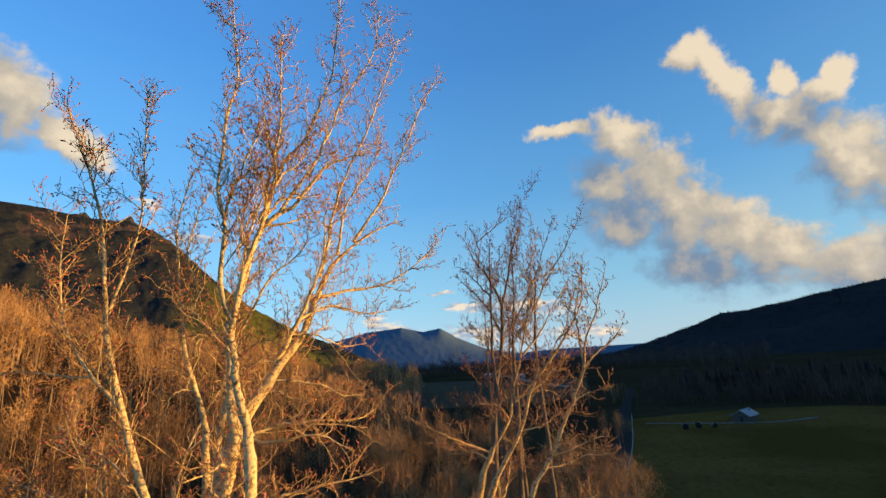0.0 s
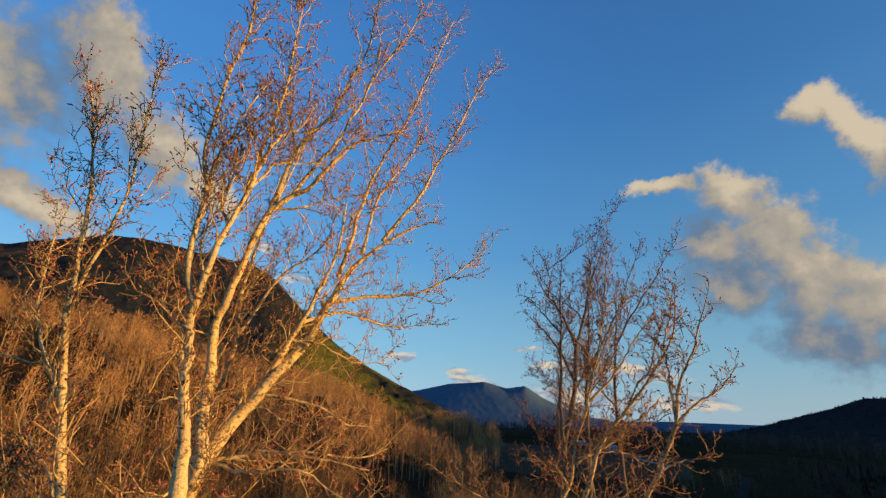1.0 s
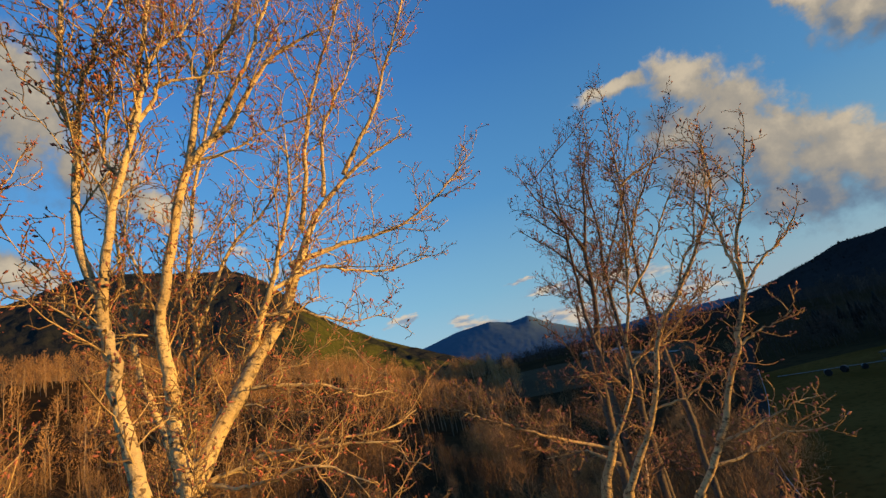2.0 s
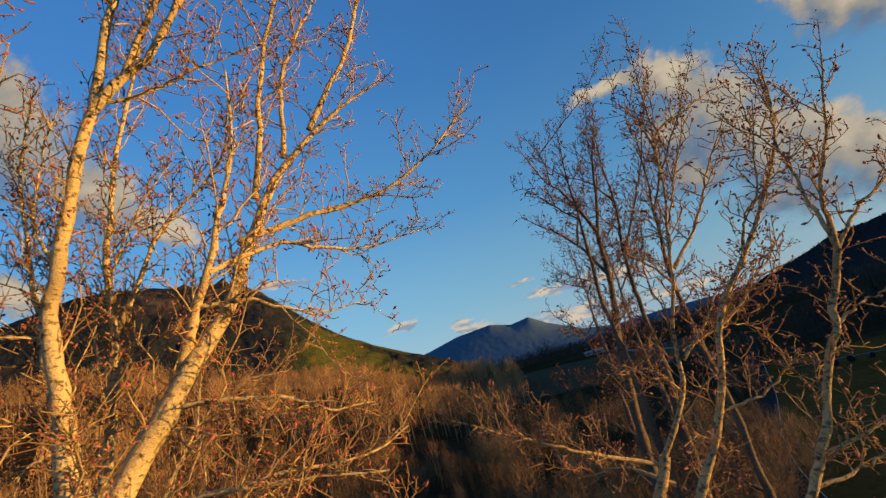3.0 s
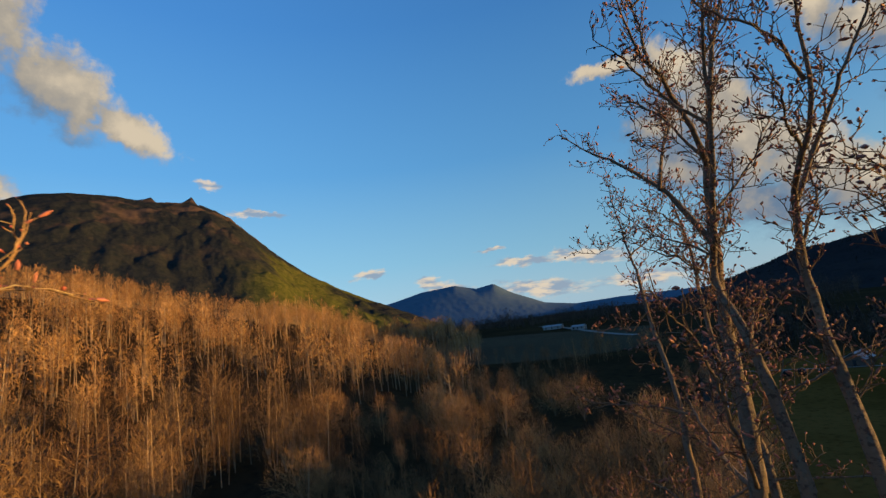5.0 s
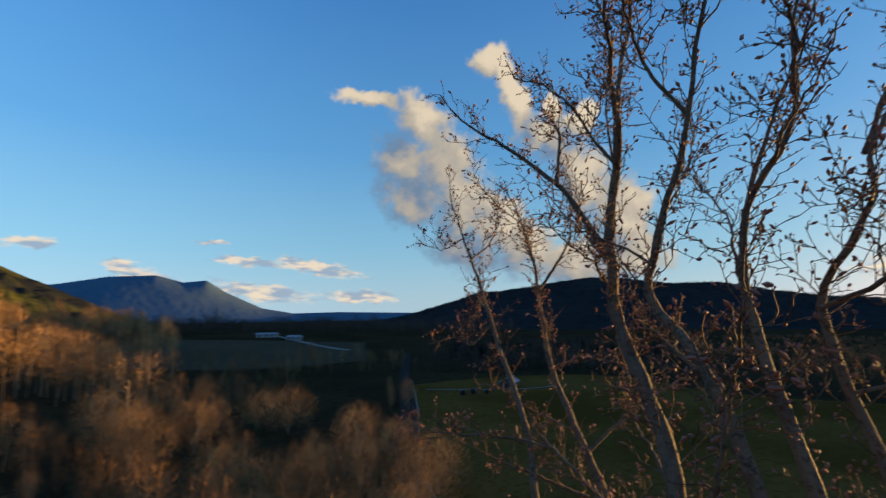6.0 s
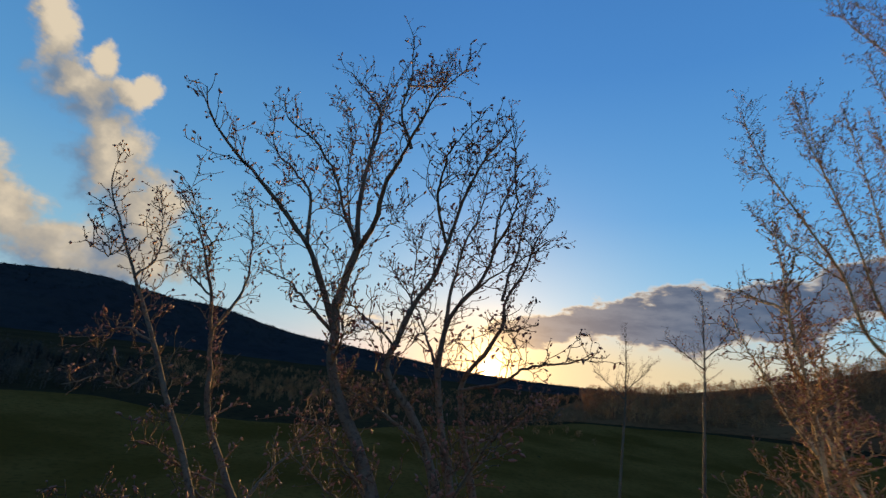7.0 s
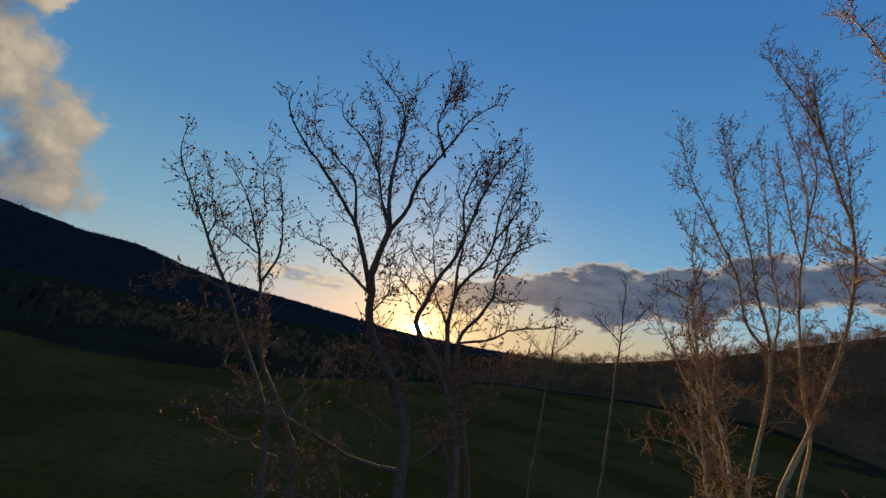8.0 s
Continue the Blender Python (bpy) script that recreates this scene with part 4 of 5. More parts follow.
DARK = "bare cottonwood in shade-toned bark"
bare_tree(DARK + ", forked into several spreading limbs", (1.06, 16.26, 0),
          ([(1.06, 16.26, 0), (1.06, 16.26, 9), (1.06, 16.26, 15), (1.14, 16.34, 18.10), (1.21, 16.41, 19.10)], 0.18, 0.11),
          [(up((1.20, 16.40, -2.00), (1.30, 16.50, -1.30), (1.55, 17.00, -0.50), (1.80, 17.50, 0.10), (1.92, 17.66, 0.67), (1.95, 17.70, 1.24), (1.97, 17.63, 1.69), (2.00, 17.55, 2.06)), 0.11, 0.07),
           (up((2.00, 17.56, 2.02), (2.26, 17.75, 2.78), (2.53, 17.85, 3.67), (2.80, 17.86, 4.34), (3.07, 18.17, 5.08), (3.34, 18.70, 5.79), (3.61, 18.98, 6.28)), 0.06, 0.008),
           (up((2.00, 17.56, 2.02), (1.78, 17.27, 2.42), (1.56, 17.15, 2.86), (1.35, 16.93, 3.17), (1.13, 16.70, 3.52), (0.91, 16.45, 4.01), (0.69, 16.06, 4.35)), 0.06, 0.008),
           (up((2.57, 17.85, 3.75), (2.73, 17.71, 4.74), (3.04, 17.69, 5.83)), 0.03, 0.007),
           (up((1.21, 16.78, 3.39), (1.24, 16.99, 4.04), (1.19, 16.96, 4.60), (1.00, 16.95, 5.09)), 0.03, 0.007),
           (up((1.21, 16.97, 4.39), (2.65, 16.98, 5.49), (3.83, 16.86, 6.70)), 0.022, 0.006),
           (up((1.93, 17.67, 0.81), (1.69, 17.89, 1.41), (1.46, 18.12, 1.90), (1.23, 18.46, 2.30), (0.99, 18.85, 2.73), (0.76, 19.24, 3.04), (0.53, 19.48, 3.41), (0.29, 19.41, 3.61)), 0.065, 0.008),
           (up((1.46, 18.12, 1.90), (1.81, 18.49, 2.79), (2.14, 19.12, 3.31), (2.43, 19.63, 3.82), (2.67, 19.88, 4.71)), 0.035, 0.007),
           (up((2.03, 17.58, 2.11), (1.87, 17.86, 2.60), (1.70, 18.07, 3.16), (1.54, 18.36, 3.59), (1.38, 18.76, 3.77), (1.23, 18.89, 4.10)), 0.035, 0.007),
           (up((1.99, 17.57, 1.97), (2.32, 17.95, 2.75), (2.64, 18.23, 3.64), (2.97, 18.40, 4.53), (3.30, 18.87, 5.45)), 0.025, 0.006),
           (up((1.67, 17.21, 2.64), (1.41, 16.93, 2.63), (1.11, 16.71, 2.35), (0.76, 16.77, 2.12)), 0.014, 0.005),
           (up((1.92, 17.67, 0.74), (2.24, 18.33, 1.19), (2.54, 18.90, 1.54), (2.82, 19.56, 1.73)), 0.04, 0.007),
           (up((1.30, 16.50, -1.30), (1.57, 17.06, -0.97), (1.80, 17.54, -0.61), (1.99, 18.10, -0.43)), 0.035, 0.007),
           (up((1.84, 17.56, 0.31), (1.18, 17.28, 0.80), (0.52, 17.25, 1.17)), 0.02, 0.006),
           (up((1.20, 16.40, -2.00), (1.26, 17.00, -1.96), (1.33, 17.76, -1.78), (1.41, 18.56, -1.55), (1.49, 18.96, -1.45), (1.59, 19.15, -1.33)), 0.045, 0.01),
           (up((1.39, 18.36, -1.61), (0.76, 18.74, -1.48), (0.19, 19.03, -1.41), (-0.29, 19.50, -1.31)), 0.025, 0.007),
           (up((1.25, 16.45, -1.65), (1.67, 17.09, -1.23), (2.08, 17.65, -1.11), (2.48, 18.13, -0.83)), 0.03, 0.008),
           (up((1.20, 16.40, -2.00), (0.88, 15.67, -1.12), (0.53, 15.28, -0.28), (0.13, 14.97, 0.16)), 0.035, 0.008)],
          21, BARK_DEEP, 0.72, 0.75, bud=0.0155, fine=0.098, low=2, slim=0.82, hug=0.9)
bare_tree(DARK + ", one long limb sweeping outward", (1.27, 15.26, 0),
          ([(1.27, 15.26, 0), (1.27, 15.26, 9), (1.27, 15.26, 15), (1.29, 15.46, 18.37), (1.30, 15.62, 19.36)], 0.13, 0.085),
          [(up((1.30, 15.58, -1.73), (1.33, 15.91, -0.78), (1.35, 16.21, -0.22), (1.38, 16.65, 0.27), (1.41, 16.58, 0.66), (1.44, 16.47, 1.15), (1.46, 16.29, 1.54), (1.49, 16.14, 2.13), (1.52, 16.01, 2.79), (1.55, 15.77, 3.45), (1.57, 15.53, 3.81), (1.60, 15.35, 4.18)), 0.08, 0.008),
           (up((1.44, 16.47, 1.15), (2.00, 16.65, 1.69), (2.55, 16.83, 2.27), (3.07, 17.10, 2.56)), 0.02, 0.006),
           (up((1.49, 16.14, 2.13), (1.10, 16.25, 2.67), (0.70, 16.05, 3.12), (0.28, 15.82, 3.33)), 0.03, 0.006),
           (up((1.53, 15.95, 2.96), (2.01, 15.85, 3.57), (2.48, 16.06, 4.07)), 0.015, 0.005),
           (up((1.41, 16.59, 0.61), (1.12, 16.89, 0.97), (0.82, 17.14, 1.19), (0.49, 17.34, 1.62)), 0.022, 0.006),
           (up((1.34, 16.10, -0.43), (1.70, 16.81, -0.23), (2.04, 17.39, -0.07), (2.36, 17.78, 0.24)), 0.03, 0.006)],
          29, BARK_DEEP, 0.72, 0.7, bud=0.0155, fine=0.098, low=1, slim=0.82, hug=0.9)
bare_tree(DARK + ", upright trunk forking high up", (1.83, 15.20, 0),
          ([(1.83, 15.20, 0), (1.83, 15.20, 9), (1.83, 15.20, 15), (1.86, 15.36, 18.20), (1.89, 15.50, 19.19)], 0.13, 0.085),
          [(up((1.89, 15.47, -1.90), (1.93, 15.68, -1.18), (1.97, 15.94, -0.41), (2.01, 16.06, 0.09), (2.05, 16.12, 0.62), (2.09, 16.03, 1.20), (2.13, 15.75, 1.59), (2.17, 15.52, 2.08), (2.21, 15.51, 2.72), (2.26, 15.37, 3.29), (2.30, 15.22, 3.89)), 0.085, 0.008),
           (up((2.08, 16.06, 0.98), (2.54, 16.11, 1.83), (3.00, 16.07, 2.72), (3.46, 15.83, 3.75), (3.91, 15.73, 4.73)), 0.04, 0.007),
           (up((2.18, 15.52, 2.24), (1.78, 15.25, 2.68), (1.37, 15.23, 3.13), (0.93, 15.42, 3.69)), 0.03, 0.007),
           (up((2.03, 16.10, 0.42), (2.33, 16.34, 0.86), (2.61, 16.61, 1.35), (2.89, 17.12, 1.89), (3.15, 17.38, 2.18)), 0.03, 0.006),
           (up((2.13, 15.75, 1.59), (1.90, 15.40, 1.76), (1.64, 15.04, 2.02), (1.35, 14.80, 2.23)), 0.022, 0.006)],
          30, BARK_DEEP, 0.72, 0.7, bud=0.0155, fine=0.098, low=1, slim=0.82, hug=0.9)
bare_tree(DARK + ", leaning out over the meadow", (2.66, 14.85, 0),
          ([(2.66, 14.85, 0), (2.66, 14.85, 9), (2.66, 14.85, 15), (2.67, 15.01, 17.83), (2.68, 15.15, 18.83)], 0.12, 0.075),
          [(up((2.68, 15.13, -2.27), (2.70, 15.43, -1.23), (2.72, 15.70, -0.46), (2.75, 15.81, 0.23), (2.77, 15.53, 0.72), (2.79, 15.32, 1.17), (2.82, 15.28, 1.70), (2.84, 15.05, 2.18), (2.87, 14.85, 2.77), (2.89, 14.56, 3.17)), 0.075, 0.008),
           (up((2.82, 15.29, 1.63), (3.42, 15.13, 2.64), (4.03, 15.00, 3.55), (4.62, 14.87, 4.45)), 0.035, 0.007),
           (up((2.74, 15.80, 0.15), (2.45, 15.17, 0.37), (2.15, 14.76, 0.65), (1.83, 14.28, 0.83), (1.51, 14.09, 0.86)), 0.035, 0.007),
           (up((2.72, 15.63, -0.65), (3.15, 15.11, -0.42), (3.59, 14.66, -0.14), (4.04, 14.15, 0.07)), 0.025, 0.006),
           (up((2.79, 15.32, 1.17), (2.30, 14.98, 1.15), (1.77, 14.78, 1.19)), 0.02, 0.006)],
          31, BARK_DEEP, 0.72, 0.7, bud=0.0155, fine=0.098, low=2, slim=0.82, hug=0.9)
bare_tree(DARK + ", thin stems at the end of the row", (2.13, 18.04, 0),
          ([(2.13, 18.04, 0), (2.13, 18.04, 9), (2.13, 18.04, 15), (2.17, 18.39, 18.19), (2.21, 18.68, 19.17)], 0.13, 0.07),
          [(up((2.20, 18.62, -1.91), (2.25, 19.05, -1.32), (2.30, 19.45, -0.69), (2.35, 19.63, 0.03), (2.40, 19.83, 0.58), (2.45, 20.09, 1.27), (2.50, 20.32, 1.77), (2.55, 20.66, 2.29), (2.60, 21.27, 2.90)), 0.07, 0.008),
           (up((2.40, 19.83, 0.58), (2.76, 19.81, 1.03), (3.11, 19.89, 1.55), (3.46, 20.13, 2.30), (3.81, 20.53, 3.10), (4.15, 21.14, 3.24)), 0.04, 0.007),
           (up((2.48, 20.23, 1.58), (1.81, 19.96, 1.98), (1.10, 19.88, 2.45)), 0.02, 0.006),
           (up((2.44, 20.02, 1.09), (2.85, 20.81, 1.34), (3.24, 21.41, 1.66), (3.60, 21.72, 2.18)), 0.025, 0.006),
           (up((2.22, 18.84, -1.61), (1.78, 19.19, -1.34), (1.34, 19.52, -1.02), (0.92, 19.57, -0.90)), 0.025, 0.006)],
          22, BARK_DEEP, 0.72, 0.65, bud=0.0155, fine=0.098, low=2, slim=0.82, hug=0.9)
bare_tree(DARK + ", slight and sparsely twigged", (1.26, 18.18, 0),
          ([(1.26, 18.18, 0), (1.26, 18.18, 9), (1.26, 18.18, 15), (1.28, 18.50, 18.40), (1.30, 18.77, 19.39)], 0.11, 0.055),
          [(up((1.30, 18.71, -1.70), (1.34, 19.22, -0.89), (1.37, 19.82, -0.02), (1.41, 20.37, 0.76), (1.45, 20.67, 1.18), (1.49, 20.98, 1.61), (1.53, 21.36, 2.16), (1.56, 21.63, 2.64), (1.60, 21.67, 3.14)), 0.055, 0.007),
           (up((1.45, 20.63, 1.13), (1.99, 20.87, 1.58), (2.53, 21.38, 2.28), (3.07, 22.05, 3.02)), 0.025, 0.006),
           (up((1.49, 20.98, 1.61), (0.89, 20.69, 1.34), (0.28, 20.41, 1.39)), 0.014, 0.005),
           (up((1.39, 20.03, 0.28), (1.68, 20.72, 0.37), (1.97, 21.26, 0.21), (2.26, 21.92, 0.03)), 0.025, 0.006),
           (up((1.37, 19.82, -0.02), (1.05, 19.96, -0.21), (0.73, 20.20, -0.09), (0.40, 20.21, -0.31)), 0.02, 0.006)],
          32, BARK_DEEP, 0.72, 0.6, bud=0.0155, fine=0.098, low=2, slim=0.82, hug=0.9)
bare_tree(DARK + ", pale trunk curving to a high fork", (0.01, 11.38, 0),
          ([(0.01, 11.38, 0), (0.01, 11.38, 9), (0.01, 11.38, 15), (0.40, 11.39, 18.05), (0.73, 11.40, 19.03)], 0.17, 0.07),
          [(up((0.66, 11.40, -2.05), (1.00, 11.41, -1.65), (1.28, 11.42, -1.22), (1.38, 11.43, -0.82), (1.48, 11.44, -0.41), (1.68, 11.45, 0.12), (1.84, 11.46, 0.76), (1.99, 11.47, 1.38), (2.09, 11.48, 1.85), (2.19, 11.49, 2.59), (2.28, 11.50, 3.22)), 0.045, 0.009),
           (up((1.65, 11.45, 0.05), (2.05, 11.51, 0.43), (2.39, 11.57, 0.79), (2.73, 11.63, 1.24), (3.10, 11.70, 1.86)), 0.035, 0.008),
           (up((1.97, 11.47, 1.30), (2.00, 11.47, 1.71), (1.93, 11.48, 2.14), (1.77, 11.50, 2.55)), 0.022, 0.006),
           (up((2.08, 11.48, 1.79), (2.47, 11.54, 2.07), (2.86, 11.62, 2.24), (3.19, 11.70, 2.29)), 0.03, 0.007),
           (up((1.55, 11.44, -0.21), (1.70, 11.40, 0.33), (1.96, 11.37, 0.86), (2.28, 11.33, 1.39), (2.46, 11.30, 2.00)), 0.025, 0.007),
           (up((1.33, 11.43, -1.02), (1.73, 11.51, -0.70), (2.04, 11.60, -0.44), (2.41, 11.70, -0.31)), 0.025, 0.007),
           (up((1.18, 11.42, -1.38), (0.98, 11.34, -1.08), (0.68, 11.27, -0.90), (0.40, 11.20, -0.93)), 0.022, 0.006),
           (up((0.66, 11.40, -2.05), (-0.03, 11.14, -1.70), (-0.59, 10.86, -1.39), (-1.02, 10.59, -1.10), (-1.34, 10.30, -0.89)), 0.035, 0.007),
           (up((1.36, 11.43, -0.92), (1.79, 11.68, -0.82), (2.21, 11.94, -0.87), (2.61, 12.20, -1.03)), 0.02, 0.006)],
          33, BARK_DARK, 0.62, 0.95, low=4, low_long=(0.8, 1.5), slim=0.8, hug=1.0, fine=0.085)
bare_tree(DARK + ", leaning stem between its neighbours", (0.03, 10.90, 0),
          ([(0.03, 10.90, 0), (0.03, 10.90, 9), (0.03, 10.90, 15), (0.39, 10.90, 17.52), (0.70, 10.90, 18.50)], 0.17, 0.08),
          [(up((0.64, 10.90, -2.58), (0.91, 10.90, -2.22), (1.24, 10.90, -1.80), (1.53, 10.90, -1.21), (1.77, 10.90, -0.66), (2.19, 10.90, -0.18), (2.57, 10.90, 0.23), (2.96, 10.90, 0.78), (3.16, 10.90, 1.23), (3.23, 10.90, 1.74), (3.25, 10.90, 2.10)), 0.066, 0.01),
           (up((1.74, 10.90, -0.73), (2.08, 10.97, -0.47), (2.39, 11.03, -0.18), (2.70, 11.10, -0.02)), 0.025, 0.007),
           (up((2.19, 10.90, -0.18), (2.38, 10.90, 0.45), (2.75, 10.90, 0.93), (3.04, 10.90, 1.62)), 0.025, 0.007),
           (up((1.35, 10.90, -1.57), (1.75, 11.00, -1.47), (2.15, 11.10, -1.28), (2.34, 11.20, -1.26)), 0.022, 0.006)],
          24, BARK_DARK, 0.62, 0.85, low=4, low_long=(0.8, 1.5), slim=0.8, hug=1.0, fine=0.085)
bare_tree(DARK + ", slim stem with a spreading fork", (0.76, 10.40, 0),
          ([(0.76, 10.40, 0), (0.76, 10.40, 9), (0.76, 10.40, 15), (1.15, 10.40, 17.51), (1.47, 10.40, 18.48)], 0.15, 0.07),
          [(up((1.41, 10.40, -2.59), (1.79, 10.40, -2.14), (2.11, 10.40, -1.70), (2.42, 10.40, -1.18), (2.64, 10.40, -0.76), (2.81, 10.40, -0.31)), 0.055, 0.038),
           (up((2.79, 10.40, -0.37), (2.94, 10.40, 0.15), (3.17, 10.40, 0.62), (3.41, 10.40, 1.18), (3.59, 10.40, 1.74)), 0.04, 0.009),
           (up((2.81, 10.40, -0.30), (2.81, 10.45, 0.14), (2.86, 10.50, 0.80), (3.02, 10.55, 1.39), (3.13, 10.60, 1.94)), 0.032, 0.008),
           (up((2.81, 10.40, -0.31), (3.18, 10.40, 0.02), (3.59, 10.40, 0.30), (3.84, 10.40, 0.60)), 0.03, 0.008),
           (up((2.53, 10.40, -0.97), (2.88, 10.45, -0.82), (3.26, 10.50, -0.71)), 0.022, 0.006),
           (up((1.87, 10.40, -2.03), (2.37, 10.40, -1.89), (2.80, 10.40, -1.73), (3.10, 10.40, -1.73)), 0.025, 0.006),
           (up((1.69, 10.40, -2.26), (2.13, 10.40, -2.22), (2.59, 10.40, -2.12), (3.19, 10.40, -2.06)), 0.025, 0.006)],
          34, BARK_DARK, 0.62, 0.75, low=5, low_long=(0.8, 1.6), slim=0.8, hug=1.0, fine=0.085)
for x, y, top, seed in ((22.5, 4.3, 27.4, 25), (27.8, 7.0, 25.2, 27)):
    bare_tree("thin bare sapling at the meadow's edge", (x, y, 0),
              ([(x, y, 0), (x + 0.1, y, top * 0.4), (x, y - 0.1, top * 0.6), (x + 0.1, y - 0.2, top - 5.5)], 0.17, 0.08),
              [([(x + 0.1, y - 0.2, top - 6), (x + 0.2, y - 0.3, top - 3.5), (x + 0.1, y - 0.1, top)], 0.09, 0.02),
               ([(x + 0.18, y - 0.28, top - 4.2), (x + 0.2, y + 0.9, top - 3.3), (x + 0.1, y + 1.8, top - 2.6)], 0.05, 0.015),
               ([(x + 0.18, y - 0.28, top - 3.6), (x + 0.2, y - 1.2, top - 2.6), (x + 0.1, y - 1.7, top - 1.7)], 0.045, 0.015)],
              seed, BARK_DEEP, 0.7, 1.7, 0.017, slim=0.8, fine=0.16)
bare_tree("tall slender bare cottonwood with reddish buds", (11.00, 3.78, 0),
          ([(11.00, 3.78, 0), (11.00, 3.78, 9), (11.00, 3.78, 15), (11.00, 3.69, 17.22), (11.00, 3.61, 18.22)], 0.22, 0.12),
          [(up((11.00, 3.62, -2.88), (11.00, 3.40, -1.50), (11.00, 3.16, 0.29), (11.00, 3.14, 1.97), (11.00, 3.44, 3.28), (11.00, 3.81, 4.22), (11.00, 4.18, 5.84), (11.00, 4.77, 7.73), (11.00, 5.41, 9.50), (11.00, 5.85, 11.40)), 0.12, 0.012),
           (up((11.00, 3.17, 2.13), (11.00, 4.12, 3.15), (11.00, 4.59, 4.91), (11.00, 5.20, 6.09), (11.00, 6.25, 7.71), (11.00, 7.14, 9.45), (11.00, 7.58, 10.86)), 0.09, 0.012),
           (up((11.00, 3.14, 1.76), (11.04, 2.80, 3.77), (11.08, 3.12, 5.38), (11.12, 3.44, 7.53), (11.16, 3.78, 9.59), (11.20, 4.06, 11.04)), 0.06, 0.012),
           (up((11.00, 3.37, 2.95), (11.00, 4.55, 3.11), (11.00, 5.80, 2.98)), 0.035, 0.01),
           (up((11.00, 4.53, 4.69), (11.00, 5.63, 5.42), (11.00, 6.65, 6.09), (11.00, 7.29, 6.86)), 0.035, 0.01),
           (up((11.00, 4.93, 8.17), (11.00, 5.17, 9.82), (11.00, 5.45, 11.59)), 0.03, 0.01),
           (up((11.00, 6.47, 8.15), (11.00, 7.33, 8.47), (11.00, 7.73, 8.64)), 0.02, 0.008),
           (up((11.00, 3.16, 0.29), (10.90, 4.16, 0.32), (10.80, 4.97, 0.10)), 0.025, 0.008)],
          26, BARK_DARK, 1.0, 1.4, 0.019, slim=0.75, fine=0.11, hug=1.3)
bare_tree("slender bare cottonwood, twin stems spreading upward", (11.40, 1.49, 0),
          ([(11.40, 1.49, 0), (11.40, 1.49, 9), (11.40, 1.49, 15), (11.40, 1.39, 17.49), (11.40, 1.31, 18.49)], 0.2, 0.11),
          [(up((11.40, 1.33, -2.61), (11.40, 1.03, -0.85), (11.40, 1.32, 0.55), (11.40, 1.57, 2.21), (11.40, 1.72, 3.99), (11.40, 1.71, 6.11), (11.40, 1.50, 8.40), (11.40, 1.85, 10.01), (11.40, 2.45, 11.66), (11.40, 3.08, 13.39)), 0.11, 0.012),
           (up((11.40, 1.71, 6.11), (11.40, 2.20, 7.59), (11.40, 2.74, 9.86), (11.40, 3.14, 11.04)), 0.05, 0.01),
           (up((11.40, 1.52, 8.12), (11.37, 1.34, 10.05), (11.33, 1.83, 11.72), (11.30, 1.98, 14.04)), 0.05, 0.01)],
          28, BARK_DARK, 1.0, 1.4, 0.019, slim=0.75, fine=0.11, hug=1.3)
bare_tree("tall bare cottonwood arching over its neighbours", (11.21, 2.60, 0),
          ([(11.21, 2.60, 0), (11.21, 2.60, 9), (11.21, 2.60, 15), (11.21, 2.37, 17.40), (11.20, 2.18, 18.39)], 0.24, 0.14),
          [(up((11.20, 2.22, -2.70), (11.18, 1.61, -1.24), (11.16, 0.87, 0.66), (11.14, 0.03, 3.26), (11.12, -0.37, 5.98), (11.10, -0.11, 8.12), (11.08, 0.62, 9.84), (11.06, 1.38, 11.91), (11.04, 2.66, 13.50), (11.02, 3.78, 14.65), (11.00, 4.12, 15.97)), 0.14, 0.012),
           (up((11.08, 0.53, 9.63), (11.04, 1.16, 11.13), (11.02, 1.78, 13.08), (11.00, 2.06, 15.18)), 0.05, 0.01),
           (up((11.03, 1.39, 11.86), (11.01, 2.19, 14.38), (11.00, 3.54, 15.50)), 0.04, 0.01),
           (up((11.11, -0.18, 7.58), (11.04, 0.38, 10.78), (11.00, 0.58, 13.29)), 0.05, 0.01),
           (up((11.13, -0.22, 4.96), (11.11, 0.42, 6.22), (11.10, 1.21, 6.79)), 0.04, 0.01)],
          35, BARK_DARK, 1.0, 1.4, 0.019, slim=0.75, fine=0.11, hug=1.3)


# ---------------------------------------------------------------- meadow buildings
ROOF = mottled("metal_roof", (0.24, 0.25, 0.26), (0.20, 0.21, 0.22), (0.2, 0.2, 0.2), 0.6, 4.0, 0.5)
PLANK = mottled("weathered_planks", (0.075, 0.06, 0.05), (0.10, 0.08, 0.065), (0.05, 0.043, 0.035), 1.2, 12.0, 0.85)
GLASS = mottled("dark_window", (0.03, 0.035, 0.04), (0.04, 0.045, 0.05), (0.025, 0.03, 0.03), 1.0, 3.0, 0.15)
PALE_WALL = mottled("pale_siding", (0.30, 0.30, 0.29), (0.26, 0.26, 0.25), (0.22, 0.22, 0.21), 0.4, 3.0, 0.7)
DARK_PAINT = mottled("dark_car_paint", (0.02, 0.022, 0.025), (0.03, 0.03, 0.032), (0.025, 0.025, 0.025), 1.0, 8.0, 0.35)
RUBBER = mottled("tyre_rubber", (0.02, 0.02, 0.02), (0.025, 0.025, 0.025), (0.015, 0.015, 0.015), 3.0, 20.0, 0.9)


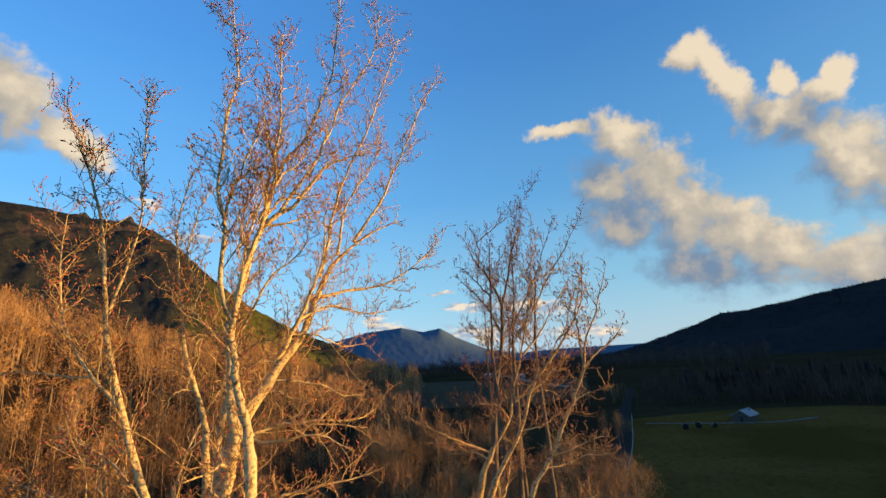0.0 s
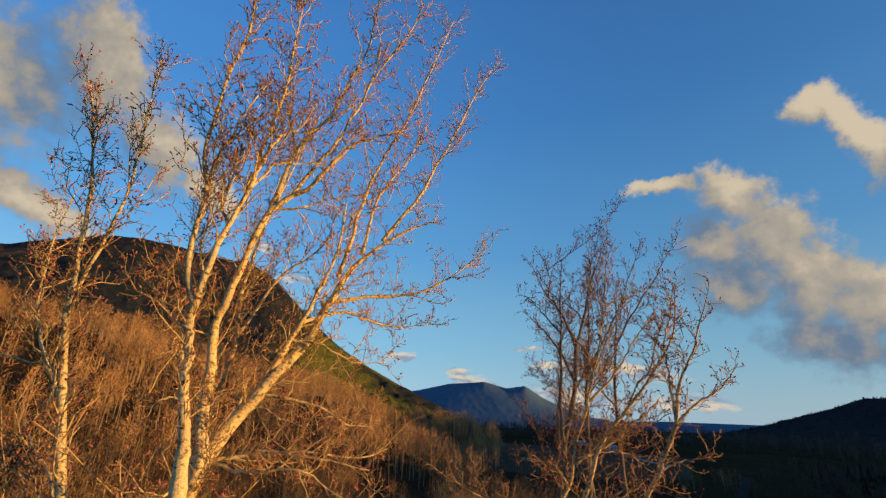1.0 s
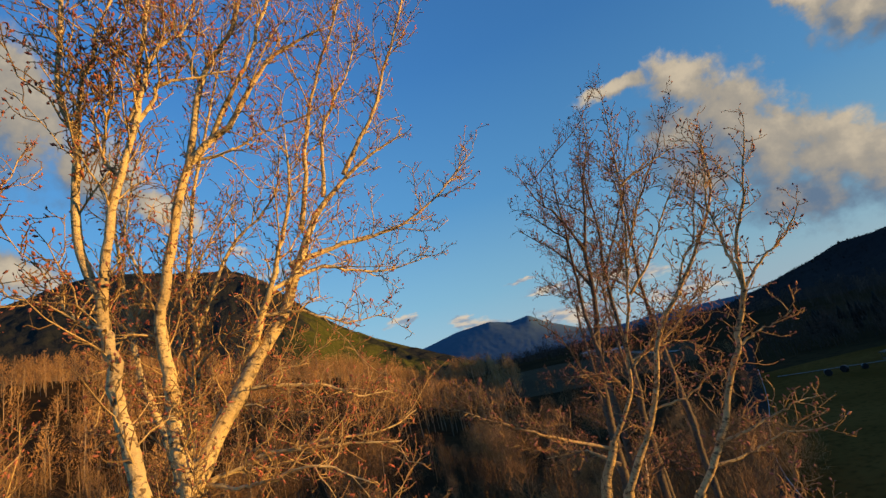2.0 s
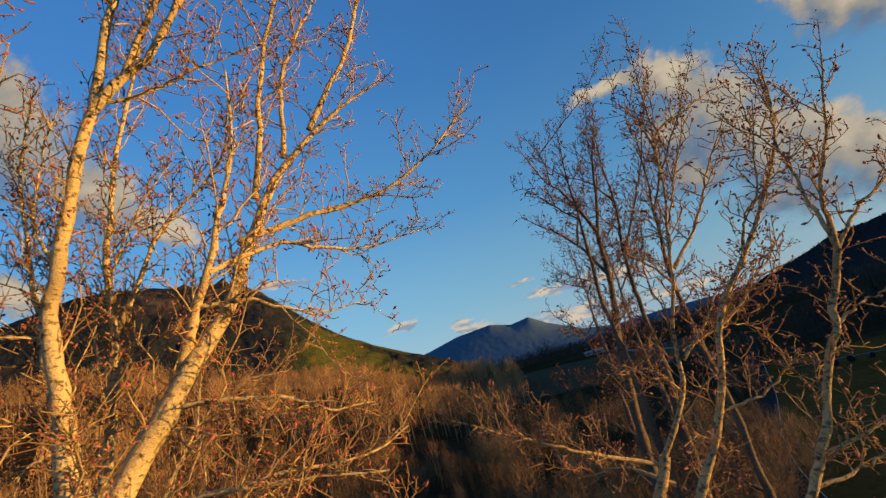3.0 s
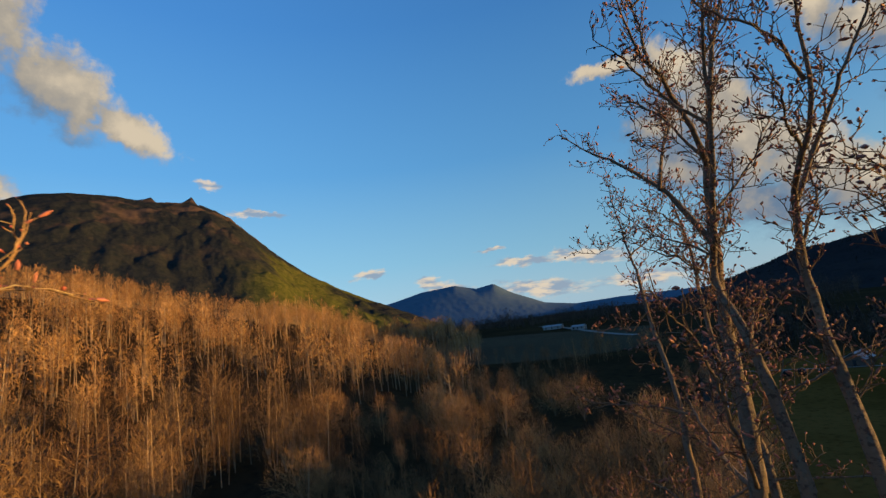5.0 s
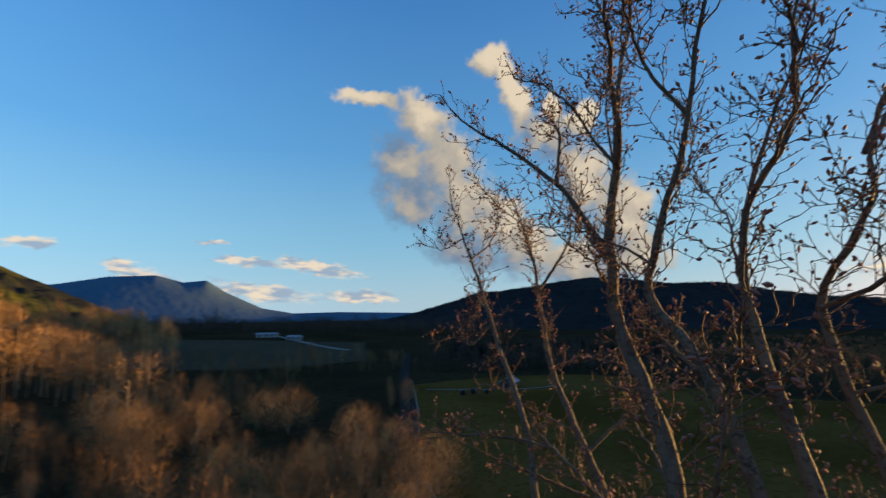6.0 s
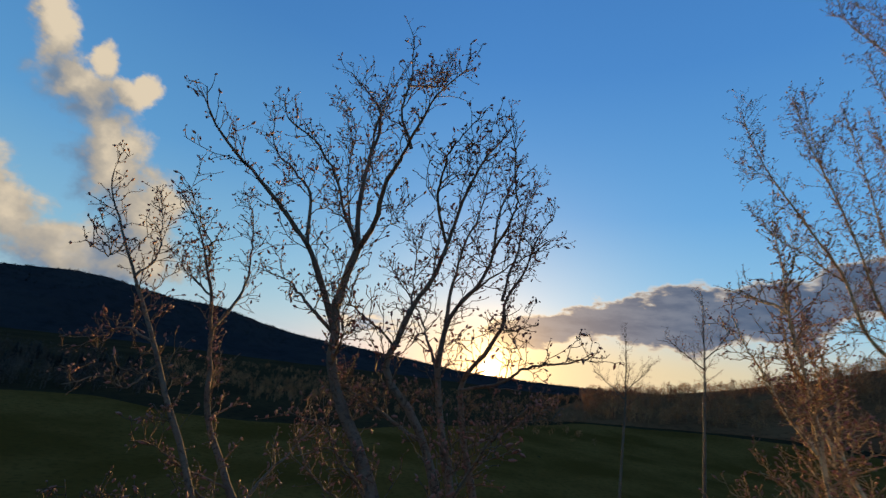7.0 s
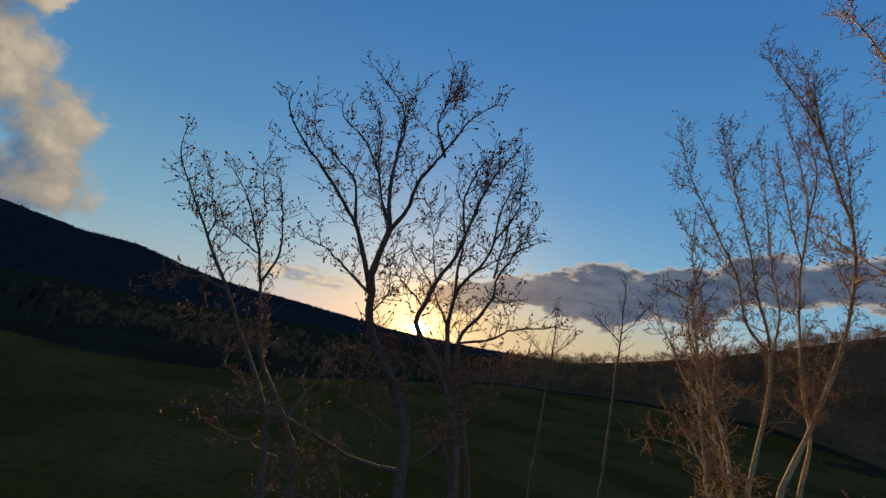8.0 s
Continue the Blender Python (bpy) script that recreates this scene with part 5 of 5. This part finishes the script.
def gable(name, length, width, low, rise_by, over, thick, mat, parent, label=""):
    """Two roof slopes with thickness."""
    for s in (-1, 1):
        run = width / 2 + over
        slope = math.atan2(rise_by, width / 2)
        plate = math.hypot(run, run * rise_by / (width / 2))
        turn = Matrix.Rotation(s * slope, 4, "Y")
        centre = (s * run / 2, 0, low + rise_by - run / 2 * rise_by / (width / 2))
        box(name, centre, (plate, length + 2 * over, thick), mat, parent, label, 0.0, turn)


def house(label, x, y, turn, length, width, low, rise_by, wall, roof, category="house", windows=3):
    root = tagged(new("house"), label, category)
    bm = bmesh.new()
    w, l = width / 2, length / 2
    pts = [(-w, 0), (w, 0), (w, low), (0, low + rise_by - 0.05), (-w, low)]
    rings = [[bm.verts.new((px, py, pz)) for px, pz in pts] for py in (-l, l)]
    bm.faces.new(rings[0])
    bm.faces.new(rings[1][::-1])
    for i in range(5):
        j = (i + 1) % 5
        bm.faces.new((rings[0][j], rings[0][i], rings[1][i], rings[1][j]))
    me = bpy.data.meshes.new("wall")
    bm.to_mesh(me)
    bm.free()
    part("wall", me, wall, root)
    gable("roof", length, width, low + 0.06, rise_by, 0.45, 0.12, roof, root, "grey metal roof slope")
    for i in range(windows):
        at = -l + (i + 0.5) * length / windows
        pane = box("window", (-w - 0.02, at, low * 0.55), (0.08, 1.0, 1.1), GLASS, root, "dark window")
        box("frame", (-w - 0.05, at, low * 0.55 + 0.6), (0.08, 1.2, 0.12), PALE_WALL, pane)
        box("sill", (-w - 0.05, at, low * 0.55 - 0.6), (0.10, 1.2, 0.10), PALE_WALL, pane)
    box("door", (0, -l - 0.03, 1.02), (0.95, 0.08, 2.04), GLASS, root, "dark door")
    root.matrix_world = pose(x, y, height_at(x, y) + 0.15, 0, 0, turn)
    return root


cabin = house("small dark plank cabin with pale metal roof", 76.0, 131.0, -52, 8.5, 6.0, 2.6, 2.0, PLANK, ROOF)
box("porch_floor", (-4.0, 0, 0.2), (2.0, 7.5, 0.2), PLANK, cabin)
box("porch_roof", (-4.0, 0, 2.5), (2.3, 8.5, 0.1), PLANK, cabin)
for at in (-3.4, 0.0, 3.4):
    box("porch_post", (-4.85, at, 1.35), (0.14, 0.14, 2.2), PLANK, cabin)
box("chimney", (1.2, 1.8, 4.4), (0.55, 0.55, 1.5), GRAVEL, cabin, "stone chimney")
cabin.scale = (0.66, 0.66, 0.66)


def round_bale(x, y, turn, radius):
    """A wrapped round bale lying on its side."""
    root = tagged(new("hay_bale"), "dark wrapped round hay bale on the meadow", "hay bale", "bales by the gravel track")
    w = radius * 1.05
    axis = np.array([[(-w * 0.5, 0, radius), (-w * 0.46, 0, radius), (w * 0.46, 0, radius), (w * 0.5, 0, radius)]])
    part("roll", smooth(mesh_of("roll", *tubes(axis, np.array([[radius * 0.9, radius, radius, radius * 0.9]]), 20))), DARK_PAINT, root)
    for side in (-0.5, 0.5):
        end = np.array([[(side * w, 0, radius), (side * w * 1.01, 0, radius), (side * w * 1.02, 0, radius)]])
        part("bale_end", mesh_of("bale_end", *tubes(end, np.array([[radius * 0.9, radius * 0.5, 0.01]]), 20)), RUBBER, root)
    root.matrix_world = pose(x, y, height_at(x, y) + 0.22, 0, 0, turn)


round_bale(57.0, 125.0, 70, 0.75)
round_bale(60.6, 125.5, 40, 0.75)
round_bale(64.0, 124.4, 95, 0.6)
for x, y, l in ((30.0, 372.0, 14), (46.0, 352.0, 9)):
    house("low pale farm building across the valley", x, y, 62, l, 6, 2.2, 1.0, PALE_WALL, ROOF, "farm building", 3)
